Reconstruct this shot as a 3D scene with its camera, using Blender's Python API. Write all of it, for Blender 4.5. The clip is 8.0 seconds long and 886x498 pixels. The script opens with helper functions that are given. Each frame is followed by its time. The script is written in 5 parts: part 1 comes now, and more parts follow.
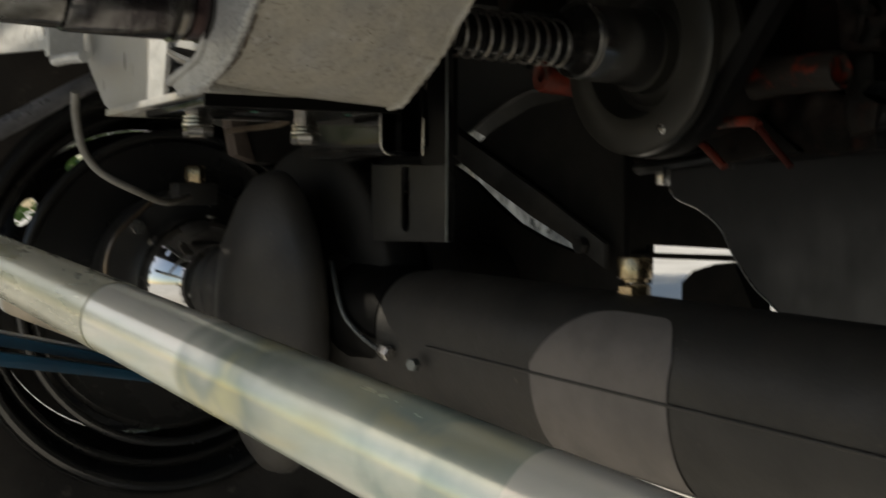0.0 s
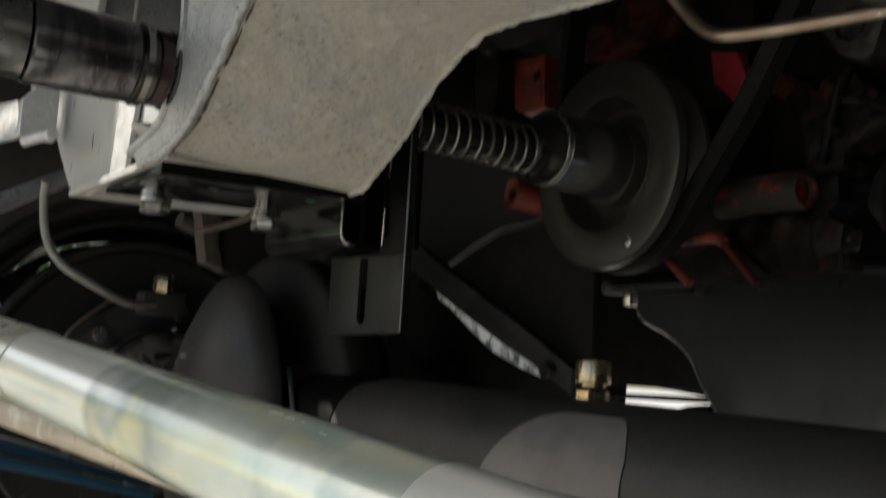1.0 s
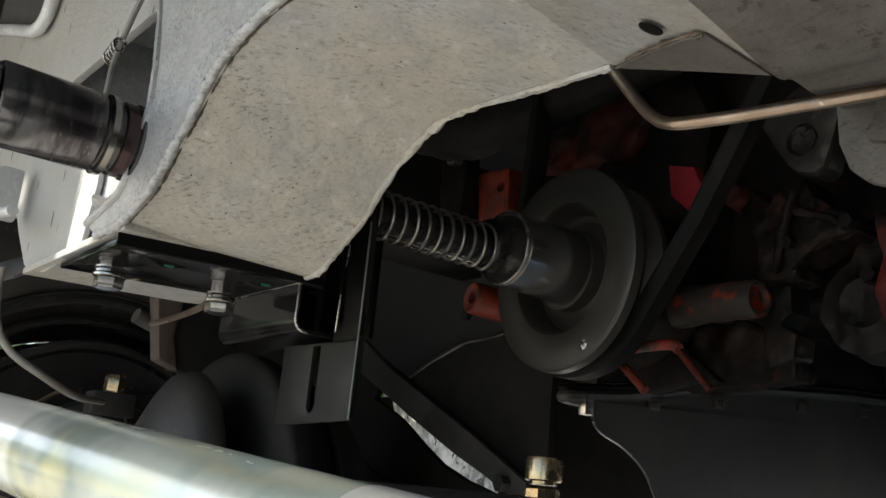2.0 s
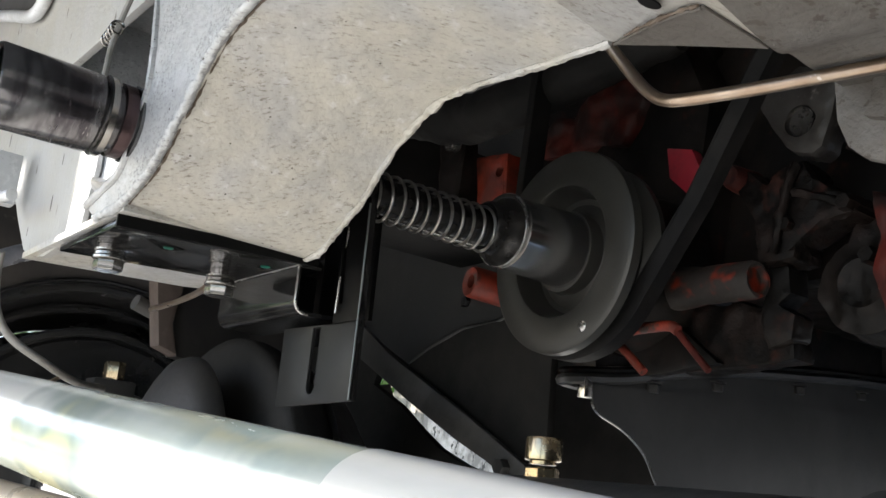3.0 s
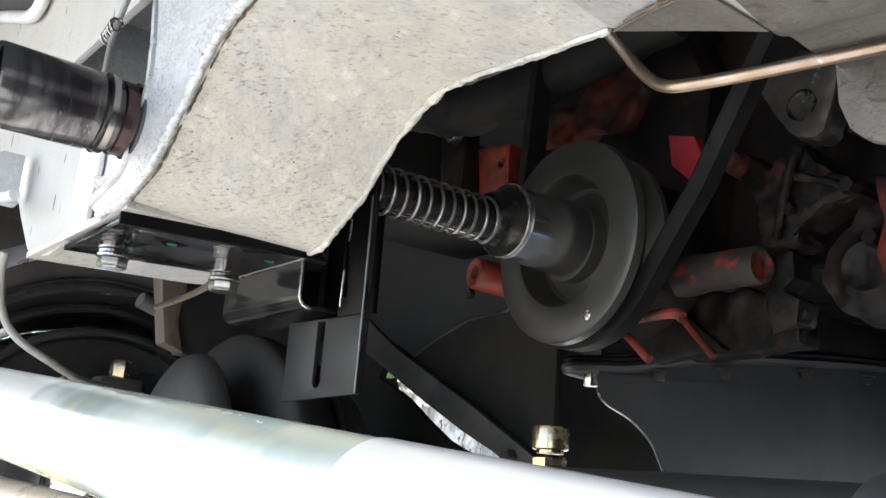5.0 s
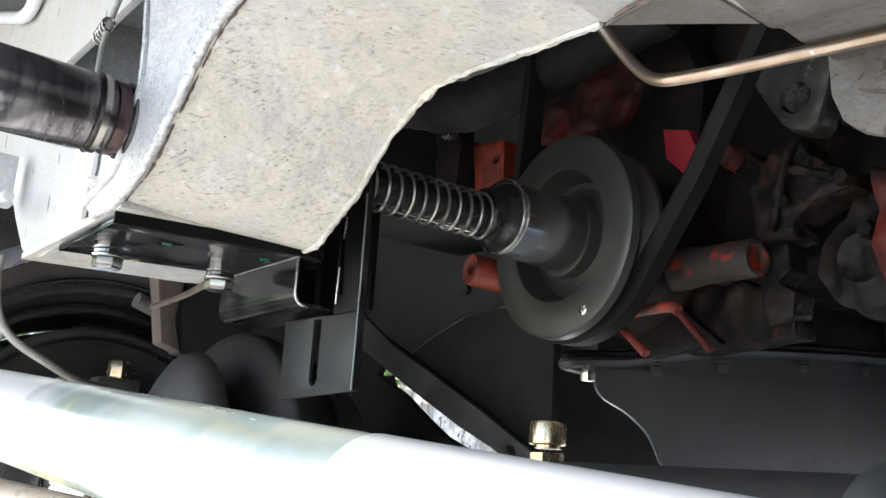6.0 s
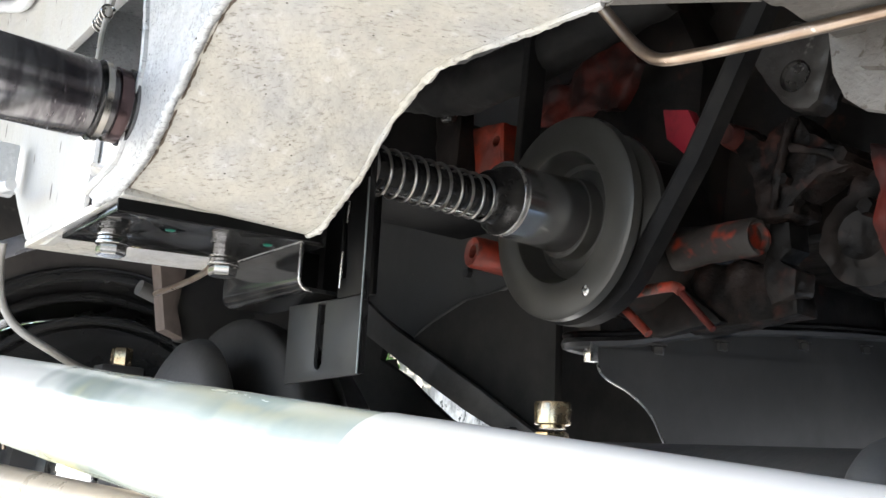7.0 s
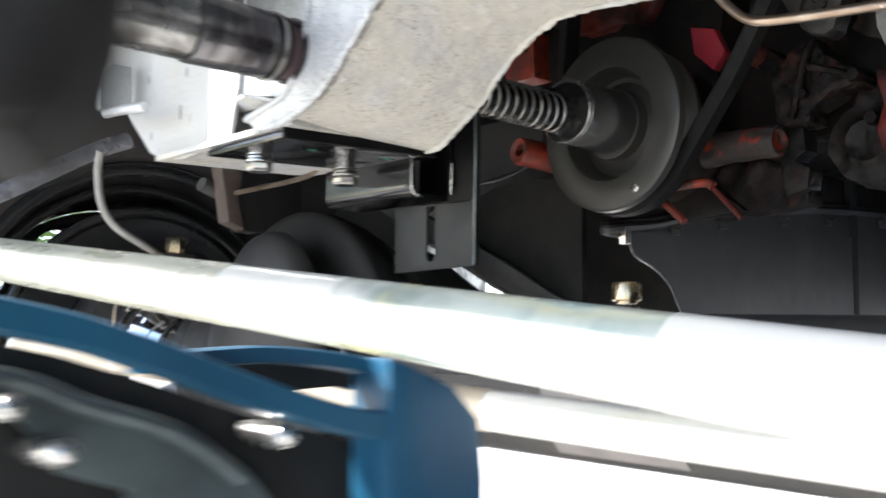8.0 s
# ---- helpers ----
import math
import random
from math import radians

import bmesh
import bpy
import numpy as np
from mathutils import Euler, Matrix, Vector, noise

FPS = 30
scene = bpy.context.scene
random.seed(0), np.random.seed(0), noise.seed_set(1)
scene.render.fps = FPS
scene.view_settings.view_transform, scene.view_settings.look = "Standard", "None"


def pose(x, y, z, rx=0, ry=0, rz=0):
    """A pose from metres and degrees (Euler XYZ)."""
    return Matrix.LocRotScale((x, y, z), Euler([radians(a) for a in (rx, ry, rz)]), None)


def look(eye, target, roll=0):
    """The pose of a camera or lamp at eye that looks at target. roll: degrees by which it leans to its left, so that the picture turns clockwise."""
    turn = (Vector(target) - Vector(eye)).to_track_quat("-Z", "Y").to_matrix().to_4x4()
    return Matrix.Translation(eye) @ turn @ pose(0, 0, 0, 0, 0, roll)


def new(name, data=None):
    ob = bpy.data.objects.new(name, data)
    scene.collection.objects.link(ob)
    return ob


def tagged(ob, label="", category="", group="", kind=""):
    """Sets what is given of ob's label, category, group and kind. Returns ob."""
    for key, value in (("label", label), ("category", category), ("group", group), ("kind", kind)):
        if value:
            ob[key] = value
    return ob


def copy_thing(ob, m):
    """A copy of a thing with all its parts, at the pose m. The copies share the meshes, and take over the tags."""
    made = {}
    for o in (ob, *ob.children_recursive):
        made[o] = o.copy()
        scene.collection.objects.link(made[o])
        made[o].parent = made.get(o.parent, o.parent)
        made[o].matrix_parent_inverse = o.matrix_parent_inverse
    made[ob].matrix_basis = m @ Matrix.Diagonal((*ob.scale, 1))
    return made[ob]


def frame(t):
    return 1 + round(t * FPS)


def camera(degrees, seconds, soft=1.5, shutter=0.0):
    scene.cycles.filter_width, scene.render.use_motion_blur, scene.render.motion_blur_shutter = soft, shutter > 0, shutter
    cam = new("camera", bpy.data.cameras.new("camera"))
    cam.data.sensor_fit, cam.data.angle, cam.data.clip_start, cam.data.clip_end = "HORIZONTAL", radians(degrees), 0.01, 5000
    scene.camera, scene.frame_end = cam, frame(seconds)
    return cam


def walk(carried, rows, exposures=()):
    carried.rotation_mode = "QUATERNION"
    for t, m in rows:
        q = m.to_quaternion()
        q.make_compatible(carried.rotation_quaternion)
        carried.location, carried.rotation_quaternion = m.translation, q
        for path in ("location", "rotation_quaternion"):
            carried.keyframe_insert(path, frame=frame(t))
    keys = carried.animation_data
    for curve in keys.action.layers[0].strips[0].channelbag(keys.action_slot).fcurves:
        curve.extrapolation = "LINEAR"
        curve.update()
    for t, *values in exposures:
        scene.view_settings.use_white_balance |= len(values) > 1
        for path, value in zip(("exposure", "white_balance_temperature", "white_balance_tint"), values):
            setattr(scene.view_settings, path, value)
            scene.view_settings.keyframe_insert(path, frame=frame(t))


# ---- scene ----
cam = camera(48.0, 8.0, shutter=0.5)
PATH = [
    (0, (0.0598, 0.0301, 0.5142), (-0.0010, 2.0270, 0.4209), -0.06),
    (0.2, (0.0589, 0.0345, 0.5084), (-0.0593, 2.0308, 0.4833), 0.59),
    (0.5, (0.0594, 0.0411, 0.4997), (-0.0463, 2.0378, 0.5441), 1.93),
    (0.8, (0.0721, 0.0438, 0.4852), (0.0304, 2.0389, 0.6179), 2.85),
    (1, (0.0774, 0.0450, 0.4755), (0.0304, 2.0297, 0.7177), 3.24),
    (1.2, (0.0808, 0.0458, 0.4683), (0.0401, 2.0075, 0.8555), 3.08),
    (1.5, (0.0864, 0.0486, 0.4562), (0.0360, 1.9961, 0.9086), 2.97),
    (2, (0.0857, 0.0499, 0.4509), (0.0815, 1.9814, 0.9697), 5.59),
    (3.5, (0.0858, 0.0505, 0.4436), (0.0876, 1.9876, 0.9416), 5.12),
    (4, (0.0856, 0.0498, 0.4450), (0.0837, 1.9861, 0.9459), 4.96),
    (4.5, (0.0853, 0.0504, 0.4443), (0.0803, 1.9878, 0.9405), 4.68),
    (6, (0.0871, 0.0509, 0.4438), (0.0878, 1.9911, 0.9290), 3.57),
    (6.5, (0.0866, 0.0520, 0.4430), (0.0863, 1.9934, 0.9237), 3.45),
    (7, (0.0849, 0.0494, 0.4424), (0.0904, 1.9969, 0.8974), 2.77),
    (7.5, (0.0572, 0.0221, 0.4440), (0.1082, 1.9810, 0.8438), 2.29),
    (7.7, (0.0334, -0.0000, 0.4432), (0.1098, 1.9730, 0.7615), 1.79),
    (7.8, (0.0126, -0.0160, 0.4442), (0.1359, 1.9621, 0.7122), 1.25),
    (7.9, (-0.0097, -0.0360, 0.4450), (0.1576, 1.9455, 0.6588), 0.94),
    (8, (-0.0329, -0.0564, 0.4452), (0.1608, 1.9252, 0.6333), 0.63),
]
EXPOSURES = [(0.0, -0.3, 7900, 8), (0.5, 0.05, 7700, 8), (1.0, 0.25, 7400, 8), (1.5, 0.55, 7200, 8), (2.0, 0.9, 7050, 9), (3.5, 1.98, 6600, 11), (4.5, 2.17, 6550, 11), (6.0, 2.33, 6450, 11), (7.0, 2.38, 6550, 11), (7.7, 2.45, 6520, 11), (8.0, 2.1, 6500, 11)]
walk(cam, [(t, look(eye, target, roll)) for t, eye, target, roll in PATH], EXPOSURES)

# ---- the car's own axes: r to the rear, a across to the far side, z up ----
TURNED = radians(37)
CAR = Matrix.Rotation(TURNED, 4, "Z")


# ---- light ----
SUN_FROM = Vector((-0.60, 0.55, 0.70)).normalized()
sun_world = CAR.to_3x3() @ SUN_FROM
world = bpy.data.worlds.new("sky")
scene.world = world
world.use_nodes = True
wn = world.node_tree.nodes
sky = wn.new("ShaderNodeTexSky")
sky.sky_type = "NISHITA"
sky.sun_disc = False
sky.sun_elevation = math.asin(sun_world.z)
sky.sun_rotation = math.atan2(sun_world.x, sun_world.y)
wn["Background"].inputs["Strength"].default_value = 0.155
world.node_tree.links.new(sky.outputs["Color"], wn["Background"].inputs["Color"])
sun = new("sun", bpy.data.lights.new("sun", "SUN"))
sun.data.energy, sun.data.angle, sun.data.color = 5.0, radians(0.6), (1.0, 0.97, 0.92)
sun.matrix_world = look(sun_world * 5, (0, 0, 0))


# ---- materials ----
def mat(name, base, rough=0.5, metal=0.0, vary=None, scale=40.0, amount=0.5, bump=0.0, bump_scale=200.0, spots=None, spot_scale=60.0, spot_cut=0.62, rough_vary=0.0, coat=0.0, stretch=(1, 1, 1), spec=0.5, pits=None, spot_soft=0.06, smooth=False, pit_share=0.72, turn=0, relief=4.0, pit_scale=130):
    """A worn surface: a base colour broken by a second at a broad scale, specks of a third at a fine one, and relief."""
    m = bpy.data.materials.new(name)
    m.use_nodes = True
    nt = m.node_tree
    n, l = nt.nodes, nt.links
    b = n["Principled BSDF"]
    b.inputs["Roughness"].default_value = rough
    b.inputs["Metallic"].default_value = metal
    b.inputs["Coat Weight"].default_value = coat
    b.inputs["Coat Roughness"].default_value = 0.12
    b.inputs["Specular IOR Level"].default_value = spec
    tc = n.new("ShaderNodeTexCoord")
    mp = n.new("ShaderNodeMapping")
    mp.inputs["Scale"].default_value = stretch
    turned = n.new("ShaderNodeMapping")
    turned.inputs["Rotation"].default_value = (0, 0, radians(turn))
    l.new(tc.outputs["Object"], turned.inputs["Vector"])
    l.new(turned.outputs["Vector"], mp.inputs["Vector"])

    def tex(sc, detail=6.0, ro=0.6):
        t = n.new("ShaderNodeTexNoise")
        t.inputs["Scale"].default_value, t.inputs["Detail"].default_value, t.inputs["Roughness"].default_value = sc, detail, ro
        l.new(mp.outputs["Vector"], t.inputs["Vector"])
        return t

    def ramp(src, lo, hi):
        r = n.new("ShaderNodeMapRange")
        r.interpolation_type = "SMOOTHSTEP"
        r.inputs["From Min"].default_value, r.inputs["From Max"].default_value = lo, hi
        l.new(src, r.inputs["Value"])
        return r.outputs["Result"]

    def mix(fac, one, two):
        x = n.new("ShaderNodeMix")
        x.data_type = "RGBA"
        l.new(fac, x.inputs["Factor"])
        if isinstance(one, tuple):
            x.inputs["A"].default_value = (*one, 1)
        else:
            l.new(one, x.inputs["A"])
        x.inputs["B"].default_value = (*two, 1)
        return x.outputs["Result"]

    colour = None
    if vary:
        fac = n.new("ShaderNodeMath")
        fac.operation = "MULTIPLY"
        fac.inputs[1].default_value = amount * 2
        l.new(ramp(tex(scale, 1.5 if smooth else 6.0).outputs["Fac"], 0.35, 0.7), fac.inputs[0])
        fac.use_clamp = True
        colour = mix(fac.outputs["Value"], base, vary)
    if spots:
        colour = mix(ramp(tex(spot_scale, 1.5 if smooth else 3.0, 0.7).outputs["Fac"], spot_cut, spot_cut + spot_soft), colour or base, spots)
    if pits:
        v = n.new("ShaderNodeTexVoronoi")
        v.inputs["Scale"].default_value, v.inputs["Randomness"].default_value = pit_scale, 1.0
        l.new(mp.outputs["Vector"], v.inputs["Vector"])
        pick = n.new("ShaderNodeSeparateColor")
        l.new(v.outputs["Color"], pick.inputs["Color"])
        some = ramp(pick.outputs["Red"], pit_share, 0.99)
        near = n.new("ShaderNodeMath")
        near.operation = "MULTIPLY"
        near.inputs[1].default_value = 0.16
        l.new(some, near.inputs[0])
        less = n.new("ShaderNodeMath")
        less.operation = "LESS_THAN"
        l.new(v.outputs["Distance"], less.inputs[0])
        l.new(near.outputs["Value"], less.inputs[1])
        colour = mix(less.outputs["Value"], colour or base, pits)
    if colour is None:
        b.inputs["Base Color"].default_value = (*base, 1)
    else:
        l.new(colour, b.inputs["Base Color"])
    if rough_vary:
        r = n.new("ShaderNodeMapRange")
        r.inputs["To Min"].default_value, r.inputs["To Max"].default_value = max(0.03, rough - rough_vary), min(1, rough + rough_vary)
        r.inputs["From Min"].default_value, r.inputs["From Max"].default_value = 0.3, 0.7
        l.new(tex(scale * 1.7).outputs["Fac"], r.inputs["Value"])
        l.new(r.outputs["Result"], b.inputs["Roughness"])
    if bump:
        bp = n.new("ShaderNodeBump")
        bp.inputs["Strength"].default_value = bump
        bp.inputs["Distance"].default_value = 0.001
        height = tex(bump_scale, relief)
        l.new(turned.outputs["Vector"], height.inputs["Vector"])
        l.new(height.outputs["Fac"], bp.inputs["Height"])
        l.new(bp.outputs["Normal"], b.inputs["Normal"])
    return m


def galvanised(name, grey, cream, fleck, rough=0.5, metal=0.25, share=0.555):
    """Hot-dip zinc: grey broken by cream patches, short dark flecks gathered in clouds, a few pits, soft uneven relief."""
    m = bpy.data.materials.new(name)
    m.use_nodes = True
    n, l = m.node_tree.nodes, m.node_tree.links
    b = n["Principled BSDF"]
    b.inputs["Metallic"].default_value = metal
    tc, turned, long = n.new("ShaderNodeTexCoord"), n.new("ShaderNodeMapping"), n.new("ShaderNodeMapping")
    turned.inputs["Rotation"].default_value = (0, 0, radians(37))
    long.inputs["Scale"].default_value = (0.42, 1, 1)
    l.new(tc.outputs["Object"], turned.inputs["Vector"])
    l.new(turned.outputs["Vector"], long.inputs["Vector"])

    def tex(sc, detail, src, lo, hi, to=(0.0, 1.0), ro=0.6):
        t, r = n.new("ShaderNodeTexNoise"), n.new("ShaderNodeMapRange")
        t.inputs["Scale"].default_value, t.inputs["Detail"].default_value, t.inputs["Roughness"].default_value = sc, detail, ro
        l.new(src.outputs["Vector"], t.inputs["Vector"])
        r.interpolation_type = "SMOOTHSTEP"
        r.inputs["From Min"].default_value, r.inputs["From Max"].default_value = lo, hi
        r.inputs["To Min"].default_value, r.inputs["To Max"].default_value = to
        l.new(t.outputs["Fac"], r.inputs["Value"])
        return r.outputs["Result"]

    def math_node(op, one, two):
        x = n.new("ShaderNodeMath")
        x.operation = op
        for k, v in enumerate((one, two)):
            if isinstance(v, float):
                x.inputs[k].default_value = v
            else:
                l.new(v, x.inputs[k])
        return x.outputs["Value"]

    def mix(fac, one, two, blend="MIX"):
        x = n.new("ShaderNodeMix")
        x.data_type, x.blend_type = "RGBA", blend
        l.new(fac, x.inputs["Factor"])
        for key, v in (("A", one), ("B", two)):
            if isinstance(v, tuple):
                x.inputs[key].default_value = (*v, 1)
            else:
                l.new(v, x.inputs[key])
        return x.outputs["Result"]

    colour = mix(tex(9, 3, turned, 0.44, 0.62), grey, cream)
    colour = mix(tex(55, 5, turned, 0.35, 0.75, (0.0, 0.42)), colour, tuple(0.62 * c for c in grey))
    colour = mix(tex(150, 4, turned, 0.56, 0.72, (0.0, 0.45)), colour, tuple(min(0.8, 1.35 * c) for c in grey))
    clouds = tex(30, 4, turned, 0.36, 0.62, (0.25, 0.85))
    flecks = math_node("MULTIPLY", tex(640, 6, long, share - 0.03, share + 0.12, ro=0.7), clouds)
    colour = mix(flecks, colour, fleck)
    v, pick = n.new("ShaderNodeTexVoronoi"), n.new("ShaderNodeSeparateColor")
    v.inputs["Scale"].default_value = 230
    l.new(turned.outputs["Vector"], v.inputs["Vector"])
    l.new(v.outputs["Color"], pick.inputs["Color"])
    pit = math_node("LESS_THAN", v.outputs["Distance"], math_node("MULTIPLY", math_node("SUBTRACT", pick.outputs["Red"], 0.72), 0.55))
    colour = mix(pit, colour, (0.07, 0.06, 0.05))
    l.new(colour, b.inputs["Base Color"])
    l.new(tex(120, 4, turned, 0.3, 0.7, (rough - 0.12, rough + 0.14)), b.inputs["Roughness"])
    height = math_node("SUBTRACT", tex(110, 5, turned, 0.2, 0.8), math_node("MULTIPLY", flecks, 0.5))
    bp = n.new("ShaderNodeBump")
    bp.inputs["Strength"].default_value, bp.inputs["Distance"].default_value = 0.5, 0.0008
    l.new(height, bp.inputs["Height"])
    l.new(bp.outputs["Normal"], b.inputs["Normal"])
    return m


GALV = galvanised("galvanised_steel", (0.44, 0.443, 0.445), (0.465, 0.442, 0.385), (0.18, 0.155, 0.125))
GALV_DRIP = mat("galvanised_drips", (0.37, 0.37, 0.365), 0.55, 0.2, (0.36, 0.35, 0.32), 14, 0.6, 0.7, 260, (0.13, 0.12, 0.10), 120, 0.66, 0.12, stretch=(1, 1, 0.22), pits=(0.05, 0.045, 0.04), spot_soft=0.05)
# darker zinc: the fall-off of light towards the rail is in the colour
GALV_HALF_SHADE = galvanised("galvanised_half_shaded", (0.34, 0.337, 0.33), (0.335, 0.315, 0.275), (0.15, 0.13, 0.105), 0.52, 0.22)
GALV_FLANGE = galvanised("galvanised_flange", (0.44, 0.45, 0.455), (0.43, 0.43, 0.425), (0.20, 0.20, 0.20), 0.45, 0.3, 0.53)
# paler copy of the zinc: sunlight on these parts is put into the colour
GALV_LIT = galvanised("galvanised_painted_lit", (0.60, 0.61, 0.615), (0.54, 0.54, 0.535), (0.28, 0.28, 0.28), 0.42, 0.3, 0.58)
ZINC = mat("passivated_zinc_tube", (0.93, 0.90, 0.82), 0.22, 0.4, (0.56, 0.66, 0.60), 10, 0.5, 0.03, 240, (0.70, 0.64, 0.40), 12, 0.52, 0.07, stretch=(2.0, 0.4, 2.0), spot_soft=0.24)


def stained(m, colour, along, soft, scale, lo, hi):
    """A stain of its own shape on a finish: between two places along the tube, ragged by noise."""
    n, l = m.node_tree.nodes, m.node_tree.links
    b = n["Principled BSDF"]
    under = b.inputs["Base Color"].links[0].from_socket
    tc, xyz = n.new("ShaderNodeTexCoord"), n.new("ShaderNodeSeparateXYZ")
    l.new(tc.outputs["Object"], xyz.inputs["Vector"])
    facs = []
    for (a, b2), src in (((along[0] - soft[0], along[0] + soft[0]), xyz.outputs["Y"]), ((along[1] + soft[1], along[1] - soft[1]), xyz.outputs["Y"]), ((lo, hi), None)):
        r = n.new("ShaderNodeMapRange")
        r.interpolation_type = "SMOOTHSTEP"
        r.inputs["From Min"].default_value, r.inputs["From Max"].default_value = a, b2
        if src is None:
            t = n.new("ShaderNodeTexNoise")
            t.inputs["Scale"].default_value, t.inputs["Detail"].default_value = scale, 3
            l.new(tc.outputs["Object"], t.inputs["Vector"])
            src = t.outputs["Fac"]
        l.new(src, r.inputs["Value"])
        facs.append(r.outputs["Result"])
    one, two, mix = n.new("ShaderNodeMath"), n.new("ShaderNodeMath"), n.new("ShaderNodeMix")
    one.operation = two.operation = "MULTIPLY"
    l.new(facs[0], one.inputs[0])
    l.new(facs[1], one.inputs[1])
    l.new(one.outputs["Value"], two.inputs[0])
    l.new(facs[2], two.inputs[1])
    mix.data_type = "RGBA"
    l.new(two.outputs["Value"], mix.inputs["Factor"])
    l.new(under, mix.inputs["A"])
    mix.inputs["B"].default_value = (*colour, 1)
    l.new(mix.outputs["Result"], b.inputs["Base Color"])


stained(ZINC, (0.30, 0.36, 0.325), (-0.055, 0.014), (0.030, 0.003), 22, 0.25, 0.60)
stained(ZINC, (0.42, 0.52, 0.48), (-0.125, -0.085), (0.02, 0.012), 40, 0.46, 0.62)
stained(ZINC, (0.66, 0.64, 0.40), (-0.03, 0.022), (0.02, 0.006), 24, 0.48, 0.66)
ZINC_PALE = mat("pale_zinc_tube", (0.95, 0.92, 0.87), 0.22, 0.25, (0.80, 0.80, 0.72), 12, 0.5, 0.03, 240, (0.80, 0.74, 0.56), 14, 0.58, 0.05, stretch=(2.0, 0.4, 2.0), spot_soft=0.25)
BLACK_GLOSS = mat("black_gloss_paint", (0.005, 0.005, 0.0052), 0.09, 0.0, (0.02, 0.02, 0.02), 30, 0.5, 0.03, 60, None, rough_vary=0.04, spec=0.5)
BLACK_SHEEN = mat("black_semi_gloss_paint", (0.010, 0.010, 0.0099), 0.36, 0.0, (0.018, 0.018, 0.018), 22, 0.5, 0.03, 120, (0.05, 0.048, 0.045), 130, 0.72, 0.05, spec=0.15)
# near-black for recesses and gaps whose shade is put into the colour
DEEP_SHADE = mat("deep_shade_black", (0.0035, 0.0035, 0.0036), 0.4, 0.0, (0.006, 0.006, 0.006), 30, 0.5, 0.05, 120, spec=0.06)
BLACK_RIM = mat("black_wheel_enamel", (0.017, 0.017, 0.0172), 0.24, 0.0, (0.028, 0.027, 0.026), 9, 0.5, 0.0, 160, (0.05, 0.045, 0.04), 60, 0.7, 0.06, coat=0.6)
BLACK_SATIN = mat("black_satin_paint", (0.022, 0.022, 0.023), 0.42, 0.0, (0.04, 0.038, 0.035), 18, 0.5, 0.25, 220, (0.07, 0.06, 0.05), 90, 0.68, 0.1)
BLACK_DUSTY = mat("dusty_black_paint", (0.024, 0.0232, 0.0224), 0.55, 0.0, (0.036, 0.033, 0.030), 14, 0.6, 0.3, 240, (0.10, 0.09, 0.07), 120, 0.70, 0.1)
RUBBER = mat("black_rubber", (0.0085, 0.0085, 0.0088), 0.6, 0.0, (0.020, 0.019, 0.018), 25, 0.5, 0.3, 260, spec=0.10)
TYRE = mat("dusty_tyre_rubber", (0.050, 0.045, 0.042), 0.75, 0.0, (0.030, 0.028, 0.027), 14, 0.6, 0.3, 200, (0.085, 0.075, 0.068), 40, 0.60, 0.1, spec=0.15, spot_soft=0.14)
PULLEY = mat("worn_pulley_steel", (0.044, 0.043, 0.038), 0.42, 0.3, (0.046, 0.044, 0.039), 22, 0.6, 0.12, 260, (0.095, 0.07, 0.05), 60, 0.66, 0.1)
STEEL = mat("bright_steel", (0.50, 0.49, 0.47), 0.24, 0.95, (0.36, 0.35, 0.33), 60, 0.4, 0.1, 300, None, rough_vary=0.08)
SPRING = mat("spring_steel", (0.40, 0.39, 0.37), 0.28, 0.9, (0.22, 0.2, 0.17), 120, 0.5, 0.1, 300)
CHROME = mat("polished_chrome", (0.75, 0.75, 0.75), 0.08, 1.0)
DARK_STEEL = mat("oily_dark_steel", (0.10, 0.095, 0.09), 0.3, 0.7, (0.03, 0.028, 0.026), 60, 0.6, 0.15, 200, None, rough_vary=0.12)
SLEEVE = mat("worn_black_sleeve", (0.165, 0.162, 0.166), 0.2, 0.75, (0.05, 0.045, 0.05), 45, 0.7, 0.1, 200, (0.30, 0.28, 0.28), 90, 0.66, 0.1, stretch=(3, 0.6, 0.6))
HANDLE = mat("oily_handle_steel", (0.40, 0.40, 0.40), 0.25, 0.8, (0.12, 0.115, 0.11), 30, 0.6, 0.08, 200, (0.38, 0.37, 0.36), 80, 0.66, 0.1)
CUP = mat("satin_machined_steel", (0.40, 0.395, 0.385), 0.17, 0.92, (0.22, 0.22, 0.215), 12, 0.5, 0.0, 250, None, rough_vary=0.05)
RED = mat("red_engine_paint", (0.27, 0.032, 0.014), 0.5, 0.0, (0.12, 0.024, 0.015), 40, 0.6, 0.4, 160, (0.04, 0.028, 0.023), 60, 0.56, 0.15, spot_soft=0.16)
RED_GRIMY = mat("grimy_red_engine_paint", (0.085, 0.014, 0.010), 0.55, 0.0, (0.020, 0.010, 0.009), 26, 0.7, 0.5, 90, (0.17, 0.022, 0.014), 30, 0.56, 0.12, spec=0.2, spot_soft=0.2)
GREASE = mat("greasy_cast_iron", (0.016, 0.013, 0.0115), 0.5, 0.0, (0.0055, 0.005, 0.0046), 20, 0.8, 0.6, 70, (0.032, 0.013, 0.0095), 45, 0.58, 0.2, spec=0.14, spot_soft=0.16)
